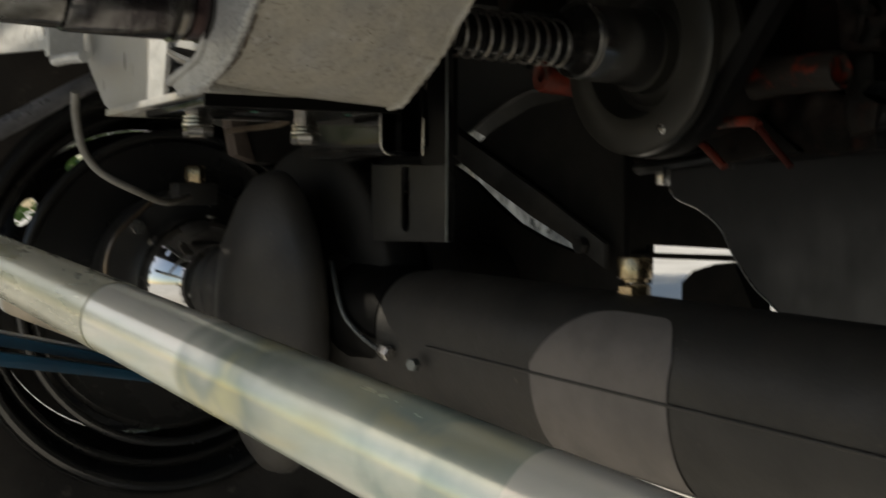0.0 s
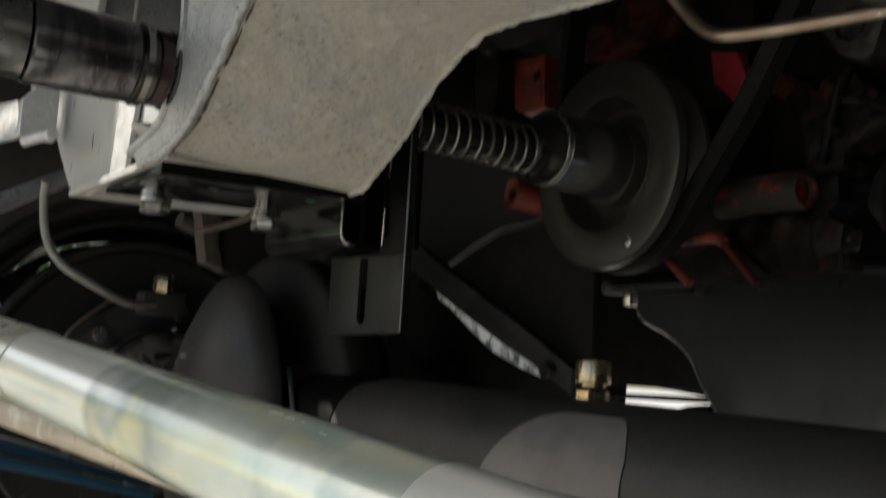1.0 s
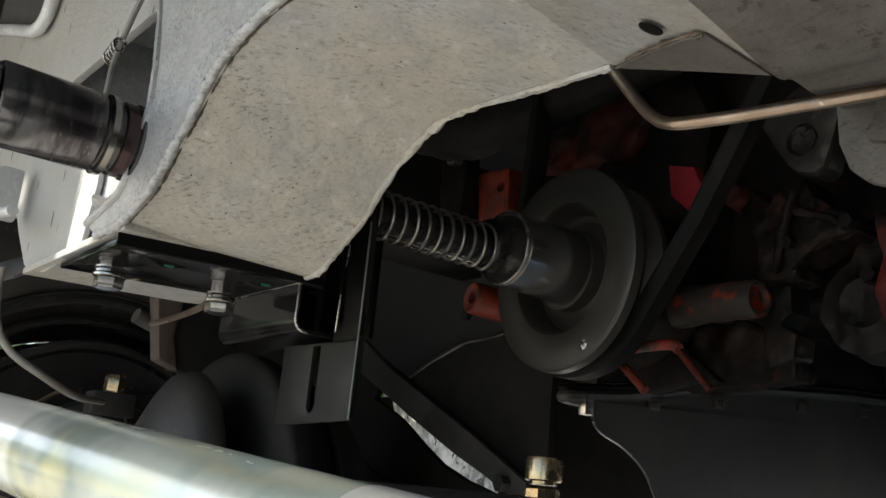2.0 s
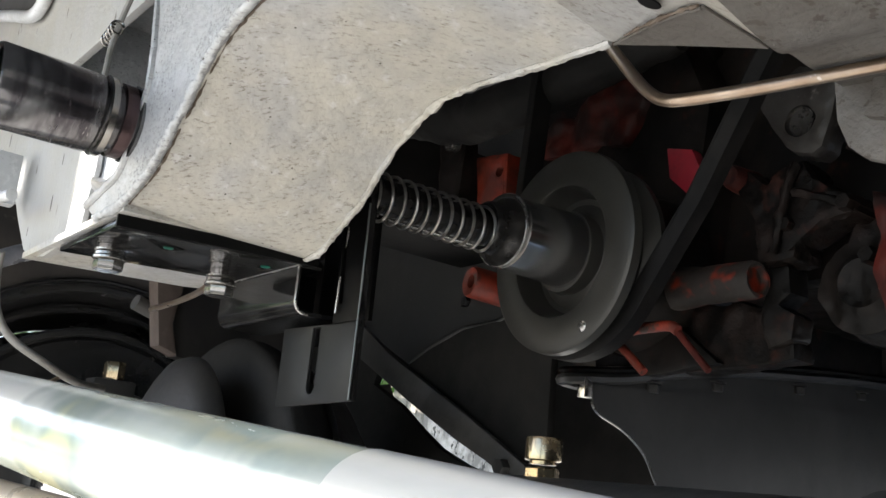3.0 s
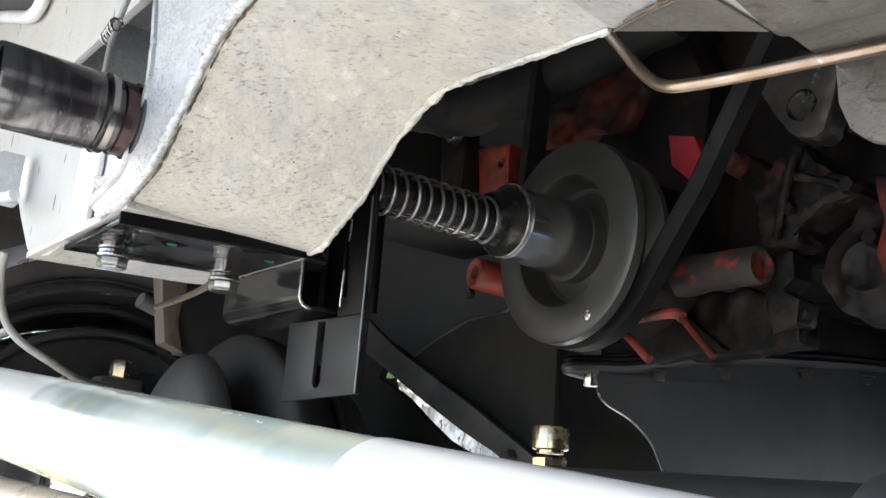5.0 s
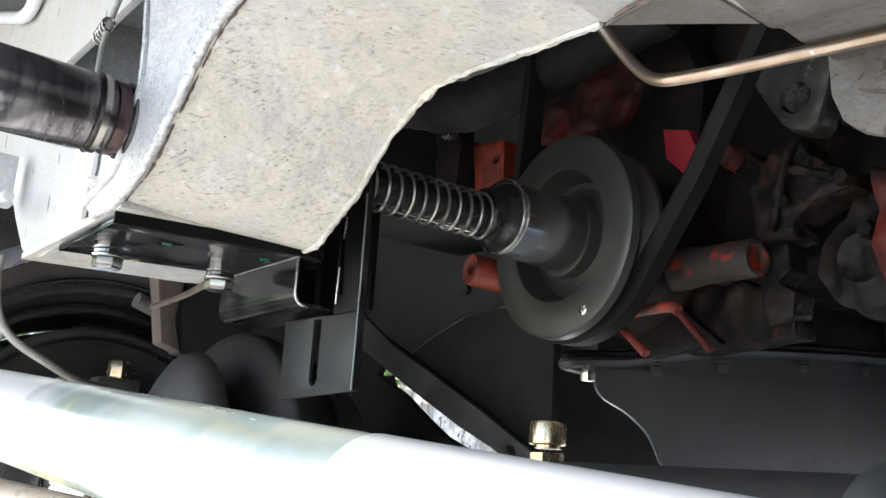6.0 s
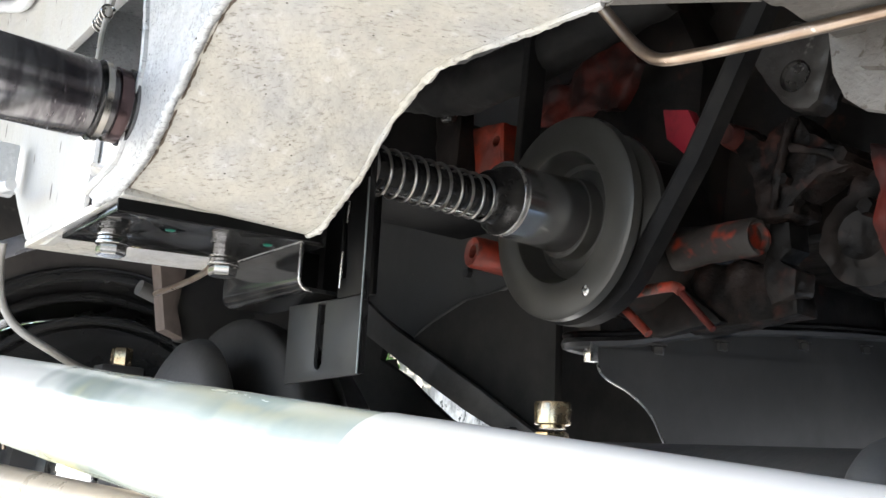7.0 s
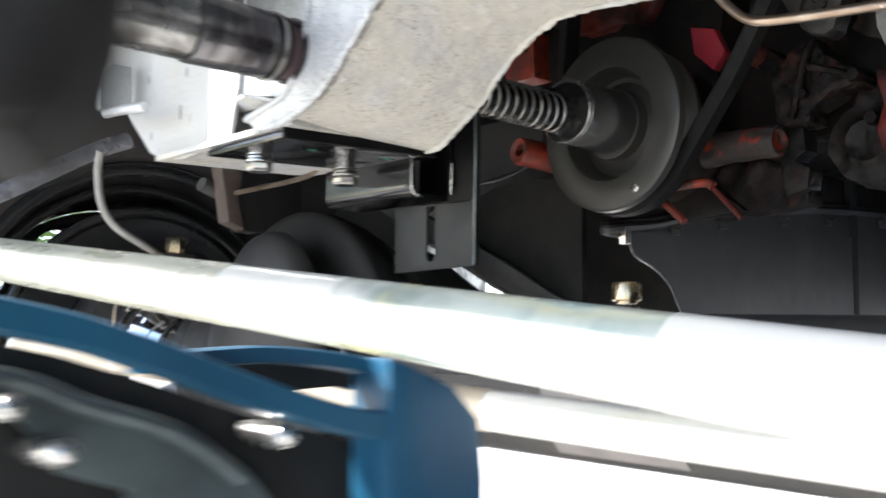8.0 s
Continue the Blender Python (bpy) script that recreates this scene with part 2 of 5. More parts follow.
CAST = mat("grimy_cast_alloy", (0.016, 0.011, 0.0094), 0.55, 0.0, (0.004, 0.0034, 0.003), 45, 0.9, 1.0, 120, (0.030, 0.012, 0.009), 50, 0.56, 0.15, spec=0.12, spot_soft=0.14)
# darkest zinc, painted for the shade on the haunch and bracket
GALV_SHADED = mat("galvanised_painted_shaded", (0.150, 0.143, 0.132), 0.6, 0.1, (0.085, 0.076, 0.066), 12, 0.7, 1.0, 200, (0.06, 0.05, 0.04), 130, 0.60, 0.12, pits=(0.03, 0.025, 0.02))
CORE = mat("black_oiled_steel", (0.014, 0.0135, 0.013), 0.22, 0.3, (0.03, 0.028, 0.026), 70, 0.4, 0.1, 260)
PLATED = mat("dull_plated_steel", (0.33, 0.315, 0.295), 0.2, 0.95, (0.27, 0.26, 0.25), 60, 0.5, 0.03, 300, None, rough_vary=0.08)
BRASS = mat("brass", (0.50, 0.40, 0.26), 0.24, 0.95, (0.36, 0.28, 0.18), 80, 0.4, 0.1, 260, None, rough_vary=0.08)
COPPER = mat("cupronickel_pipe", (0.34, 0.272, 0.212), 0.34, 0.9, (0.27, 0.195, 0.140), 50, 0.5, 0.1, 220, (0.52, 0.47, 0.42), 170, 0.68, 0.08)
BLUE = mat("blue_enamel", (0.006, 0.060, 0.115), 0.35, 0.0, (0.005, 0.04, 0.08), 20, 0.5, 0.12, 150, (0.05, 0.06, 0.07), 60, 0.7, 0.1)
GREY_STEEL = mat("dull_grey_steel", (0.20, 0.22, 0.22), 0.4, 0.6, (0.11, 0.12, 0.12), 24, 0.6, 0.2, 160, None, rough_vary=0.1)
SUMP = mat("satin_black_sump_paint", (0.026, 0.026, 0.0258), 0.45, 0.0, (0.044, 0.043, 0.042), 10, 0.6, 0.12, 160, (0.08, 0.075, 0.07), 110, 0.72, 0.1)
STRUT = mat("dusty_dark_grey_paint", (0.072, 0.069, 0.066), 0.55, 0.0, (0.036, 0.035, 0.034), 16, 0.6, 0.25, 200, (0.11, 0.10, 0.09), 140, 0.70, 0.1)
PURPLE = mat("heat_tinted_collar", (0.0825, 0.055, 0.0578), 0.22, 0.8, (0.07, 0.045, 0.045), 50, 0.6, 0.1, 200, (0.4, 0.36, 0.36), 110, 0.66, 0.08)
WIRE_GREY = mat("grey_hose", (0.30, 0.29, 0.27), 0.5, 0.0, (0.2, 0.19, 0.17), 60, 0.5, 0.1, 200)
CONCRETE = mat("pale_concrete", (0.62, 0.61, 0.585), 0.9, 0.0, (0.50, 0.49, 0.465), 1.4, 0.6, 0.5, 60, (0.34, 0.33, 0.31), 9, 0.70)
LEAF = mat("leaves", (0.07, 0.16, 0.03), 0.5, 0.0, (0.14, 0.25, 0.05), 6, 0.6)
# near-black for fillers and parts lost in deep shade
VOID_BLACK = mat("void_black", (0.011, 0.011, 0.011), 0.7, 0.0, (0.020, 0.019, 0.018), 20, 0.6, 0.4, 120, spec=0.2)
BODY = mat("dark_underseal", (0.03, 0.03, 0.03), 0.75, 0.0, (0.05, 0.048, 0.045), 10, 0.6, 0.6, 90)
GUARD = mat("dark_grey_guard_paint", (0.040, 0.040, 0.0395), 0.6, 0.0, (0.046, 0.045, 0.043), 8, 0.6, 0.3, 120, (0.07, 0.065, 0.06), 60, 0.68, 0.1, spec=0.3)
JACK_GREY = mat("teal_grey_steel", (0.085, 0.108, 0.112), 0.4, 0.4, (0.05, 0.064, 0.067), 24, 0.6, 0.2, 160, None, rough_vary=0.1)
SEAM_BROWN = mat("brown_seam_line", (0.07, 0.05, 0.035), 0.85, 0.0, (0.14, 0.11, 0.085), 120, 0.6, 0.4, 300)
GREEN_DYE = mat("green_thread_dye", (0.01, 0.13, 0.085), 0.3, 0.2)


# ---- mesh builders, all in the car's axes ----
def thing(name, base, label, category, group="", kind=""):
    ob = new(name)
    ob.empty_display_size = 0.02
    ob.matrix_world = CAR @ Matrix.Translation(base)
    ob["base_r"], ob["base_a"], ob["base_z"] = base
    return tagged(ob, label, category, group, kind)


def base_of(ob):
    top = ob
    while top.parent:
        top = top.parent
    return Vector((top["base_r"], top["base_a"], top["base_z"]))


def part(name, bm, material, parent, label="", smooth=True):
    """One mesh under a thing or a part; its points come in the car's axes."""
    bmesh.ops.translate(bm, verts=bm.verts, vec=-base_of(parent))
    bmesh.ops.recalc_face_normals(bm, faces=bm.faces)
    me = bpy.data.meshes.new(name)
    bm.to_mesh(me)
    bm.free()
    for p in me.polygons:
        p.use_smooth = smooth
    if smooth:
        me.set_sharp_from_angle(angle=radians(38))
    me.materials.append(material)
    ob = new(name, me)
    ob.parent = parent
    if label:
        ob["label"] = label
    return ob


def axes_of(way):
    w = Vector(way).normalized()
    u = w.cross(Vector((0, 0, 1)) if abs(w.z) < 0.9 else Vector((1, 0, 0))).normalized()
    return u, w.cross(u), w


def lathe(profile, origin, way, seg=40, bm=None, start=0.0, caps=True):
    """profile: (along, radius) pairs turned round the line from origin along way."""
    bm = bm or bmesh.new()
    u, v, w = axes_of(way)
    o = Vector(origin)
    rings = []
    for s, rad in profile:
        if rad < 1e-6:
            rings.append([bm.verts.new(o + w * s)])
        else:
            rings.append([bm.verts.new(o + w * s + (u * math.cos(k) + v * math.sin(k)) * rad) for k in (start + math.tau * i / seg for i in range(seg))])
    for p, q in zip(rings, rings[1:]):
        for i in range(seg):
            j = (i + 1) % seg
            if len(p) == 1 and len(q) == 1:
                continue
            if len(p) == 1:
                bm.faces.new((p[0], q[i], q[j]))
            elif len(q) == 1:
                bm.faces.new((p[i], p[j], q[0]))
            else:
                bm.faces.new((p[i], p[j], q[j], q[i]))
    for ring in (rings[0], rings[-1]):
        if caps and len(ring) > 2:
            bm.faces.new(ring)
    return bm


def smooth_path(points, steps=8):
    """A curve through the points."""
    p = [Vector(q) for q in points]
    p = [2 * p[0] - p[1], *p, 2 * p[-1] - p[-2]]
    out = []
    for i in range(1, len(p) - 2):
        a, b, c, d = p[i - 1 : i + 3]
        for k in range(steps):
            t = k / steps
            out.append(0.5 * (2 * b + (c - a) * t + (2 * a - 5 * b + 4 * c - d) * t * t + (3 * b - a - 3 * c + d) * t**3))
    out.append(p[-2])
    return out


def pipe(points, radius, seg=10, steps=8, bm=None, wobble=0.0):
    """A round bar along a curve; radius may be one number or (first, last)."""
    bm = bm or bmesh.new()
    way = smooth_path(points, steps) if steps else [Vector(q) for q in points]
    r0, r1 = radius if isinstance(radius, tuple) else (radius, radius)
    rings, side = [], None
    for i, c in enumerate(way):
        d = (way[min(i + 1, len(way) - 1)] - way[max(i - 1, 0)]).normalized()
        if side is None:
            side = axes_of(d)[0]
        side = (side - d * side.dot(d)).normalized()
        up = d.cross(side)
        rad = r0 + (r1 - r0) * i / (len(way) - 1)
        rad *= 1 + wobble * noise.noise(c * 150)
        rings.append([bm.verts.new(c + (side * math.cos(k) + up * math.sin(k)) * rad) for k in (math.tau * j / seg for j in range(seg))])
    for p, q in zip(rings, rings[1:]):
        for i in range(seg):
            j = (i + 1) % seg
            bm.faces.new((p[i], p[j], q[j], q[i]))
    bm.faces.new(rings[0])
    bm.faces.new(rings[-1])
    return bm


def block(lo, hi, bevel=0.002, bm=None, turn=None):
    """A box between two corners with softened edges."""
    own = bmesh.new()
    bmesh.ops.create_cube(own, size=1)
    lo, hi = Vector(lo), Vector(hi)
    c, s = (lo + hi) / 2, hi - lo
    bmesh.ops.scale(own, vec=s, verts=own.verts)
    if bevel:
        bmesh.ops.bevel(own, geom=own.edges[:], offset=min(bevel, min(abs(q) for q in s) * 0.45), segments=2, profile=0.7, affect="EDGES")
    if turn:
        bmesh.ops.transform(own, matrix=turn, verts=own.verts)
    bmesh.ops.translate(own, vec=c, verts=own.verts)
    if bm is None:
        return own
    return joined(bm, own)


def joined(bm, other):
    me = bpy.data.meshes.new("tmp")
    other.to_mesh(me)
    other.free()
    bm.from_mesh(me)
    bpy.data.meshes.remove(me)
    return bm


def slab(outline, axis, at, thick, bevel=0.001, holes=()):
    """A plate: an outline in the plane axis = at, thickened along that axis. The two other coordinates come in the order r, a, z."""
    bm = bmesh.new()

    def put(p):
        q = list(p)
        q.insert("raz".index(axis), at)
        return bm.verts.new(q)

    loops = [[put(p) for p in outline]] + [[put(p) for p in h] for h in holes]
    edges = [bm.edges.new((lp[i], lp[(i + 1) % len(lp)])) for lp in loops for i in range(len(lp))]
    if holes:
        bmesh.ops.triangle_fill(bm, use_beauty=True, edges=edges)
    else:
        bm.faces.new(loops[0])
    push = [0, 0, 0]
    push["raz".index(axis)] = thick
    ext = bmesh.ops.extrude_face_region(bm, geom=bm.faces[:])
    bmesh.ops.translate(bm, vec=push, verts=[g for g in ext["geom"] if isinstance(g, bmesh.types.BMVert)])
    bmesh.ops.recalc_face_normals(bm, faces=bm.faces)
    if bevel:
        sharp = [e for e in bm.edges if len(e.link_faces) == 2 and e.calc_face_angle(0) > 0.9]
        bmesh.ops.bevel(bm, geom=sharp, offset=bevel, segments=2, profile=0.7, affect="EDGES")
    return bm


def ruled(one, two, thick, steps=8, across=6, bulge=0.0):
    """A sheet between two curves, thickened; bulge lifts its middle along its normal."""
    p, q = smooth_path(one, steps), smooth_path(two, steps)
    n = min(len(p), len(q))
    bm = bmesh.new()
    grid = [[bm.verts.new(p[i].lerp(q[i], k / across)) for k in range(across + 1)] for i in range(n)]
    for i in range(n - 1):
        for k in range(across):
            bm.faces.new((grid[i][k], grid[i + 1][k], grid[i + 1][k + 1], grid[i][k + 1]))
    bmesh.ops.recalc_face_normals(bm, faces=bm.faces)
    bm.normal_update()
    up = sum((f.normal for f in bm.faces), Vector()).normalized()
    sign = 1 if up.z > 0 else -1
    ext = bmesh.ops.extrude_face_region(bm, geom=bm.faces[:])
    for g in ext["geom"]:
        if isinstance(g, bmesh.types.BMVert):
            g.co += up * sign * thick
    return bm


def roughened(bm, cuts=3, amount=0.002, scale=90.0):
    """A cast surface: the faces are divided and pushed in and out by noise."""
    bmesh.ops.triangulate(bm, faces=bm.faces[:])
    for _ in range(cuts):
        long = [e for e in bm.edges if e.calc_length() > 0.005]
        bmesh.ops.subdivide_edges(bm, edges=long, cuts=1)
        bmesh.ops.triangulate(bm, faces=bm.faces[:])
    bmesh.ops.recalc_face_normals(bm, faces=bm.faces)
    bm.normal_update()
    for v in bm.verts:
        v.co += v.normal * amount * (noise.noise(v.co * scale) + 0.5 * noise.noise(v.co * scale * 2.7))
    return bm


def bead(points, radius, steps=16, seg=10, lumps=0.45):
    """A weld: a round bead whose surface is lumpy all over."""
    bm = pipe(points, radius, seg, steps)
    bm.normal_update()
    for v in bm.verts:
        v.co += v.normal * radius * lumps * (noise.noise(v.co * 110) + 0.8 * noise.noise(v.co * 330) + 0.2 * noise.noise(v.co * 800))
    return bm


def folded(profile, axis, one, two, thick):
    """A sheet bent to a profile and drawn along an axis; the profile's two coordinates come in the order r, a, z."""
    pts = smooth_path([(p[0], p[1], 0) for p in profile], 4)
    bm = bmesh.new()
    i = "raz".index(axis)

    def put(q, at):
        c = [q.x, q.y]
        c.insert(i, at)
        return bm.verts.new(c)

    rings = []
    for k, q in enumerate(pts):
        d = (pts[min(k + 1, len(pts) - 1)] - pts[max(k - 1, 0)]).normalized()
        o = Vector((-d.y, d.x, 0)) * thick
        rings.append([put(q, one), put(q, two), put(q + o, two), put(q + o, one)])
    for p, q in zip(rings, rings[1:]):
        for j in range(4):
            bm.faces.new((p[j], p[(j + 1) % 4], q[(j + 1) % 4], q[j]))
    bm.faces.new(rings[0])
    bm.faces.new(rings[-1])
    return bm


def hexagon(origin, way, radius, height, bm=None, chamfer=0.12):
    return lathe([(0, radius * 0.9), (height * chamfer, radius), (height * (1 - chamfer), radius), (height, radius * 0.86)], origin, way, 6, bm)


def circle(c, rad, n=24):
    return [(c[0] + rad * math.cos(math.tau * i / n), c[1] + rad * math.sin(math.tau * i / n)) for i in range(n)]


# ---- the setting ----
bm = bmesh.new()
bmesh.ops.create_grid(bm, x_segments=60, y_segments=60, size=60)
for v in bm.verts:
    v.co.z = 0.035 + 0.004 * noise.noise(v.co * 0.7)
me = bpy.data.meshes.new("ground")
bm.to_mesh(me)
bm.free()
me.materials.append(CONCRETE)
tagged(new("ground", me), "pale sunlit concrete yard under the car", "ground", kind="structure")


def setting(name, bm, material, label, category):
    bmesh.ops.recalc_face_normals(bm, faces=bm.faces)
    me = bpy.data.meshes.new(name)
    bm.to_mesh(me)
    bm.free()
    me.materials.append(material)
    ob = new(name, me)
    ob.matrix_world = CAR
    return tagged(ob, label, category, kind="structure")


# unseen walls added to close the bay to light above, behind and beside
setting("ceiling_blocker", block((-0.14, -0.44, 1.10), (1.6, 1.40, 1.12), 0), BODY, "dark cover added over the engine bay to block the sky", "car body")
setting("wall_rear_blocker", block((1.45, -0.42, 0.47), (1.47, 1.35, 1.10), 0), BODY, "dark underseal wall added behind the engine to stop light", "car body")
setting("wall_near_blocker", block((-0.12, -0.44, 0.16), (1.6, -0.42, 1.10), 0), BODY, "unseen dark wall added beside the bay to block light", "car body")
setting("wall_near_rear_blocker", block((0.80, -0.42, 0.30), (0.82, -0.06, 1.10), 0), BODY, "unseen dark wall added behind the wheel bay to block light", "car body")
setting("wall_far_blocker", block((-0.12, 1.38, 0.72), (1.6, 1.40, 1.10), 0), BODY, "dark wall added over the other wheel to block light", "car body")
setting("floor_blocker", block((1.47, -0.42, 0.48), (3.6, 1.35, 0.52), 0), BODY, "dark floor added behind the engine bay to stop light", "car body")
# unseen mask against the sun; its two slots light chosen parts only
sun_mask = bmesh.new()
for lo, hi in (((-0.14, -0.44, 0.82), (-0.12, 1.40, 0.90)), ((-0.14, -0.44, 0.904), (-0.12, 0.825, 1.096)), ((-0.14, 0.900, 0.904), (-0.12, 1.0, 1.096)), ((-0.14, 1.0, 0.904), (-0.12, 1.27, 1.058)), ((-0.14, 1.27, 0.904), (-0.12, 1.40, 1.096))):
    block(lo, hi, 0, sun_mask)
setting("wall_sun_mask", sun_mask, BODY, "unseen dark panel added to mask the sun, with two slots", "car body")

# ---- chassis ----
RF, RB = 0.25, 0.3455
chassis = thing("chassis_frame", (0.3, 0.5, 0.56), "pitted galvanised steel chassis crossmember with rough weld seams", "chassis")
SEAM = [(RF, 0.475, 0.5700), (RF, 0.450, 0.5695), (RF, 0.432, 0.5735), (RF, 0.411, 0.5812), (RF, 0.392, 0.5960), (RF, 0.376, 0.6095), (RF, 0.3585, 0.6237), (RF, 0.3426, 0.6311), (RF, 0.318, 0.6360), (RF, 0.27, 0.6380), (RF, 0.22, 0.6300), (RF, 0.17, 0.612), (RF, 0.150, 0.604)]
REAR = [(RB, 0.470, 0.5660), (RB, 0.445, 0.5640), (RB, 0.4224, 0.5651), (RB, 0.404, 0.5745), (RB, 0.3848, 0.5867), (RB, 0.3641, 0.6053), (RB, 0.3480, 0.6155), (RB, 0.3294, 0.6230), (RB, 0.3100, 0.6245), (RB, 0.2608, 0.6205), (RB, 0.2244, 0.6181), (RB, 0.1700, 0.5990), (RB, 0.1548, 0.5935)]
plate = part("underside_plate", ruled(SEAM[:11], REAR[:11], 0.004), GALV, chassis, "pitted cream-grey galvanised underside plate")
splice = part("splice_plate", ruled(SEAM[10:], REAR[10:], 0.004), GALV_HALF_SHADE, chassis, "galvanised plate running on to the rail, painted darker for shade")
LAP = [(0.3450, 0.2215, 0.6162), (0.3392, 0.2100, 0.6128), (0.3334, 0.1984, 0.6094), (0.3230, 0.1754, 0.6024), (0.3190, 0.1620, 0.5985)]
part("lap_plate", ruled(LAP, [(RB, 0.2225, 0.6162), (RB, 0.2100, 0.6118), (RB, 0.1960, 0.6070), (RB, 0.1740, 0.5992), (RB, 0.1570, 0.5930)], 0.0008), GALV_SHADED, splice, "grimy plate lapped over the splice, painted darker for shade")
part("front_weld", bead([(r - 0.0012, a, z - 0.0002) for r, a, z in SEAM], 0.0024, 30, 14, 0.34), GALV_FLANGE, plate, "lumpy galvanised weld bead")
part("seam_line", bead([(r + 0.0022, a, z - 0.0002) for r, a, z in SEAM], 0.0006, 18, 6, 1.5), SEAM_BROWN, plate, "thin brown line along the weld")
part("rear_weld", bead([(r, a, z - 0.0005) for r, a, z in REAR[:11]], 0.0017, 18, 8, 0.6), GALV, plate, "lumpy galvanised weld bead")
INNER = [(RF, 0.478, 0.5745), (RF, 0.466, 0.5773), (RF, 0.450, 0.5800), (RF, 0.436, 0.5845), (RF, 0.4244, 0.6010), (RF, 0.4174, 0.6217), (RF, 0.4180, 0.6380), (RF, 0.4210, 0.6520), (RF, 0.4255, 0.6685), (RF, 0.432, 0.685), (RF, 0.44, 0.70), (RF, 0.44, 0.72), (RF, 0.44, 0.74)]
flange = part("front_flange", ruled([(r - 0.003, a, z) for r, a, z in SEAM[:11]], [(r - 0.006, a, z) for r, a, z in INNER[:11]], 0.004), GALV_FLANGE, chassis, "bright galvanised front flange")
part("flange_rim", bead([(r - 0.006, a, z) for r, a, z in INNER[:11]], 0.0020, 12, 8, 0.25), GALV_FLANGE, flange)
# the far half of the front plate, with the drop for the starting handle
FAR_PLATE = [(0.543, 0.5675), (0.575, 0.5650), (0.605, 0.5690), (0.622, 0.5760), (0.652, 0.6020), (0.665, 0.6150), (0.690, 0.6190), (0.722, 0.6420), (0.770, 0.68), (0.86, 0.74), (0.86, 0.86), (0.36, 0.86), (0.36, 0.692), (0.5956, 0.6915), (0.604, 0.660), (0.600, 0.652), (0.532, 0.645), (0.535, 0.6233), (0.540, 0.590)]
part("front_plate", slab(FAR_PLATE, "r", RF + 0.004, 0.005), GALV_DRIP, chassis, "galvanised front plate with drip marks")
# painted paler so that it reads as sunlit
part("sunlit_tongue", slab([(0.528, 0.6000), (0.528, 0.640), (0.455, 0.622), (0.4505, 0.586), (0.505, 0.597)], "r", RF + 0.0075, 0.004, 0.0005), GALV_LIT, chassis, "bright sunlit inner tongue")
part("bent_tab", ruled([(0.2460, 0.4859, 0.5906), (0.2460, 0.4597, 0.5833), (0.2460, 0.4358, 0.5766)], [(0.2660, 0.5446, 0.5969), (0.2660, 0.5204, 0.5899), (0.2660, 0.4977, 0.5899)], 0.002), GALV, chassis, "small bent tab")
part("inner_wall", slab([(0.425, 0.630), (0.62, 0.630), (0.62, 0.75), (0.425, 0.75)], "r", RB - 0.030, 0.004), GALV_FLANGE, chassis, "shaded inner wall of the crossmember")
part("inner_roof", slab([(RF + 0.01, 0.43), (RB - 0.028, 0.43), (RB - 0.028, 0.61), (RF + 0.01, 0.61)], "z", 0.735, 0.004), GALV_FLANGE, chassis, "shaded roof of the crossmember")
part("inner_cheek", slab([(RF + 0.01, 0.662), (RB - 0.028, 0.662), (RB - 0.028, 0.74), (RF + 0.01, 0.74)], "a", 0.606, 0.004), GALV_FLANGE, chassis)
part("inner_spot", lathe([(0, 0.0), (0.0004, 0.0048), (0.0008, 0.0045)], (RB - 0.0304, 0.523, 0.690), (-1, 0, 0), 14), mat("rust_spot", (0.07, 0.035, 0.028), 0.8), chassis, "dark rust spot")
part("rim_strip", pipe([(RF - 0.002, 0.88, 0.825), (RF - 0.002, 0.771, 0.786), (RF - 0.002, 0.7047, 0.762), (RF - 0.002, 0.6784, 0.7617), (RF - 0.002, 0.6681, 0.7756), (RF - 0.002, 0.655, 0.80)], 0.0048, 10, 8), GALV_LIT, chassis, "bright rolled rim of an opening")
# dark sheet laid on the plate for the shade of an opening
part("opening", slab([(0.86, 0.822), (0.7714, 0.790), (0.7047, 0.766), (0.681, 0.766), (0.672, 0.780), (0.66, 0.80), (0.66, 0.85), (0.86, 0.85)], "r", RF + 0.002, 0.003, 0), BODY, chassis, "dark sheet on the front plate in place of an opening")
part("bottom_plate", slab([(RF, 0.440), (RB, 0.440), (0.362, 0.47), (0.362, 0.575), (0.345, 0.585), (RF, 0.605)], "z", 0.5670, 0.004), GALV, chassis)
part("back_plate", slab([(0.44, 0.571), (0.60, 0.571), (0.70, 0.64), (0.77, 0.70), (0.77, 0.80), (0.40, 0.80), (0.40, 0.64)], "r", RB + 0.006, 0.004, holes=[circle((0.435, 0.607), 0.028)]), GALV, chassis)
part("box_web", slab([(RF + 0.01, 0.575), (RB, 0.575), (RB, 0.66), (RF + 0.01, 0.66)], "a", 0.60, 0.004), GALV_LIT, chassis)
part("box_tab", block((0.275, 0.455, 0.571), (0.279, 0.50, 0.5885), 0.001), GALV, chassis)
part("plate_return", slab([(0.530, 0.640), (0.506, 0.640), (0.5058, 0.6036), (0.5139, 0.5716), (0.540, 0.5705), (0.5375, 0.590), (0.5325, 0.6233)], "r", RF + 0.0035, 0.003, 0.0005), GALV_LIT, chassis, "bright sunlit return of the front plate")
part("iron_lug", slab([(0.226, 0.606), (0.248, 0.606), (0.248, 0.640), (0.234, 0.640), (0.226, 0.630)], "a", 0.640, 0.010, 0.002), GALV_LIT, chassis, "bright sunlit shackle lug")
part("iron_bar", pipe([(0.234, 0.590, 0.600), (0.232, 0.615, 0.602), (0.230, 0.640, 0.603)], 0.0035, 14, 4), GALV_LIT, chassis, "bright short bar across the shackle")
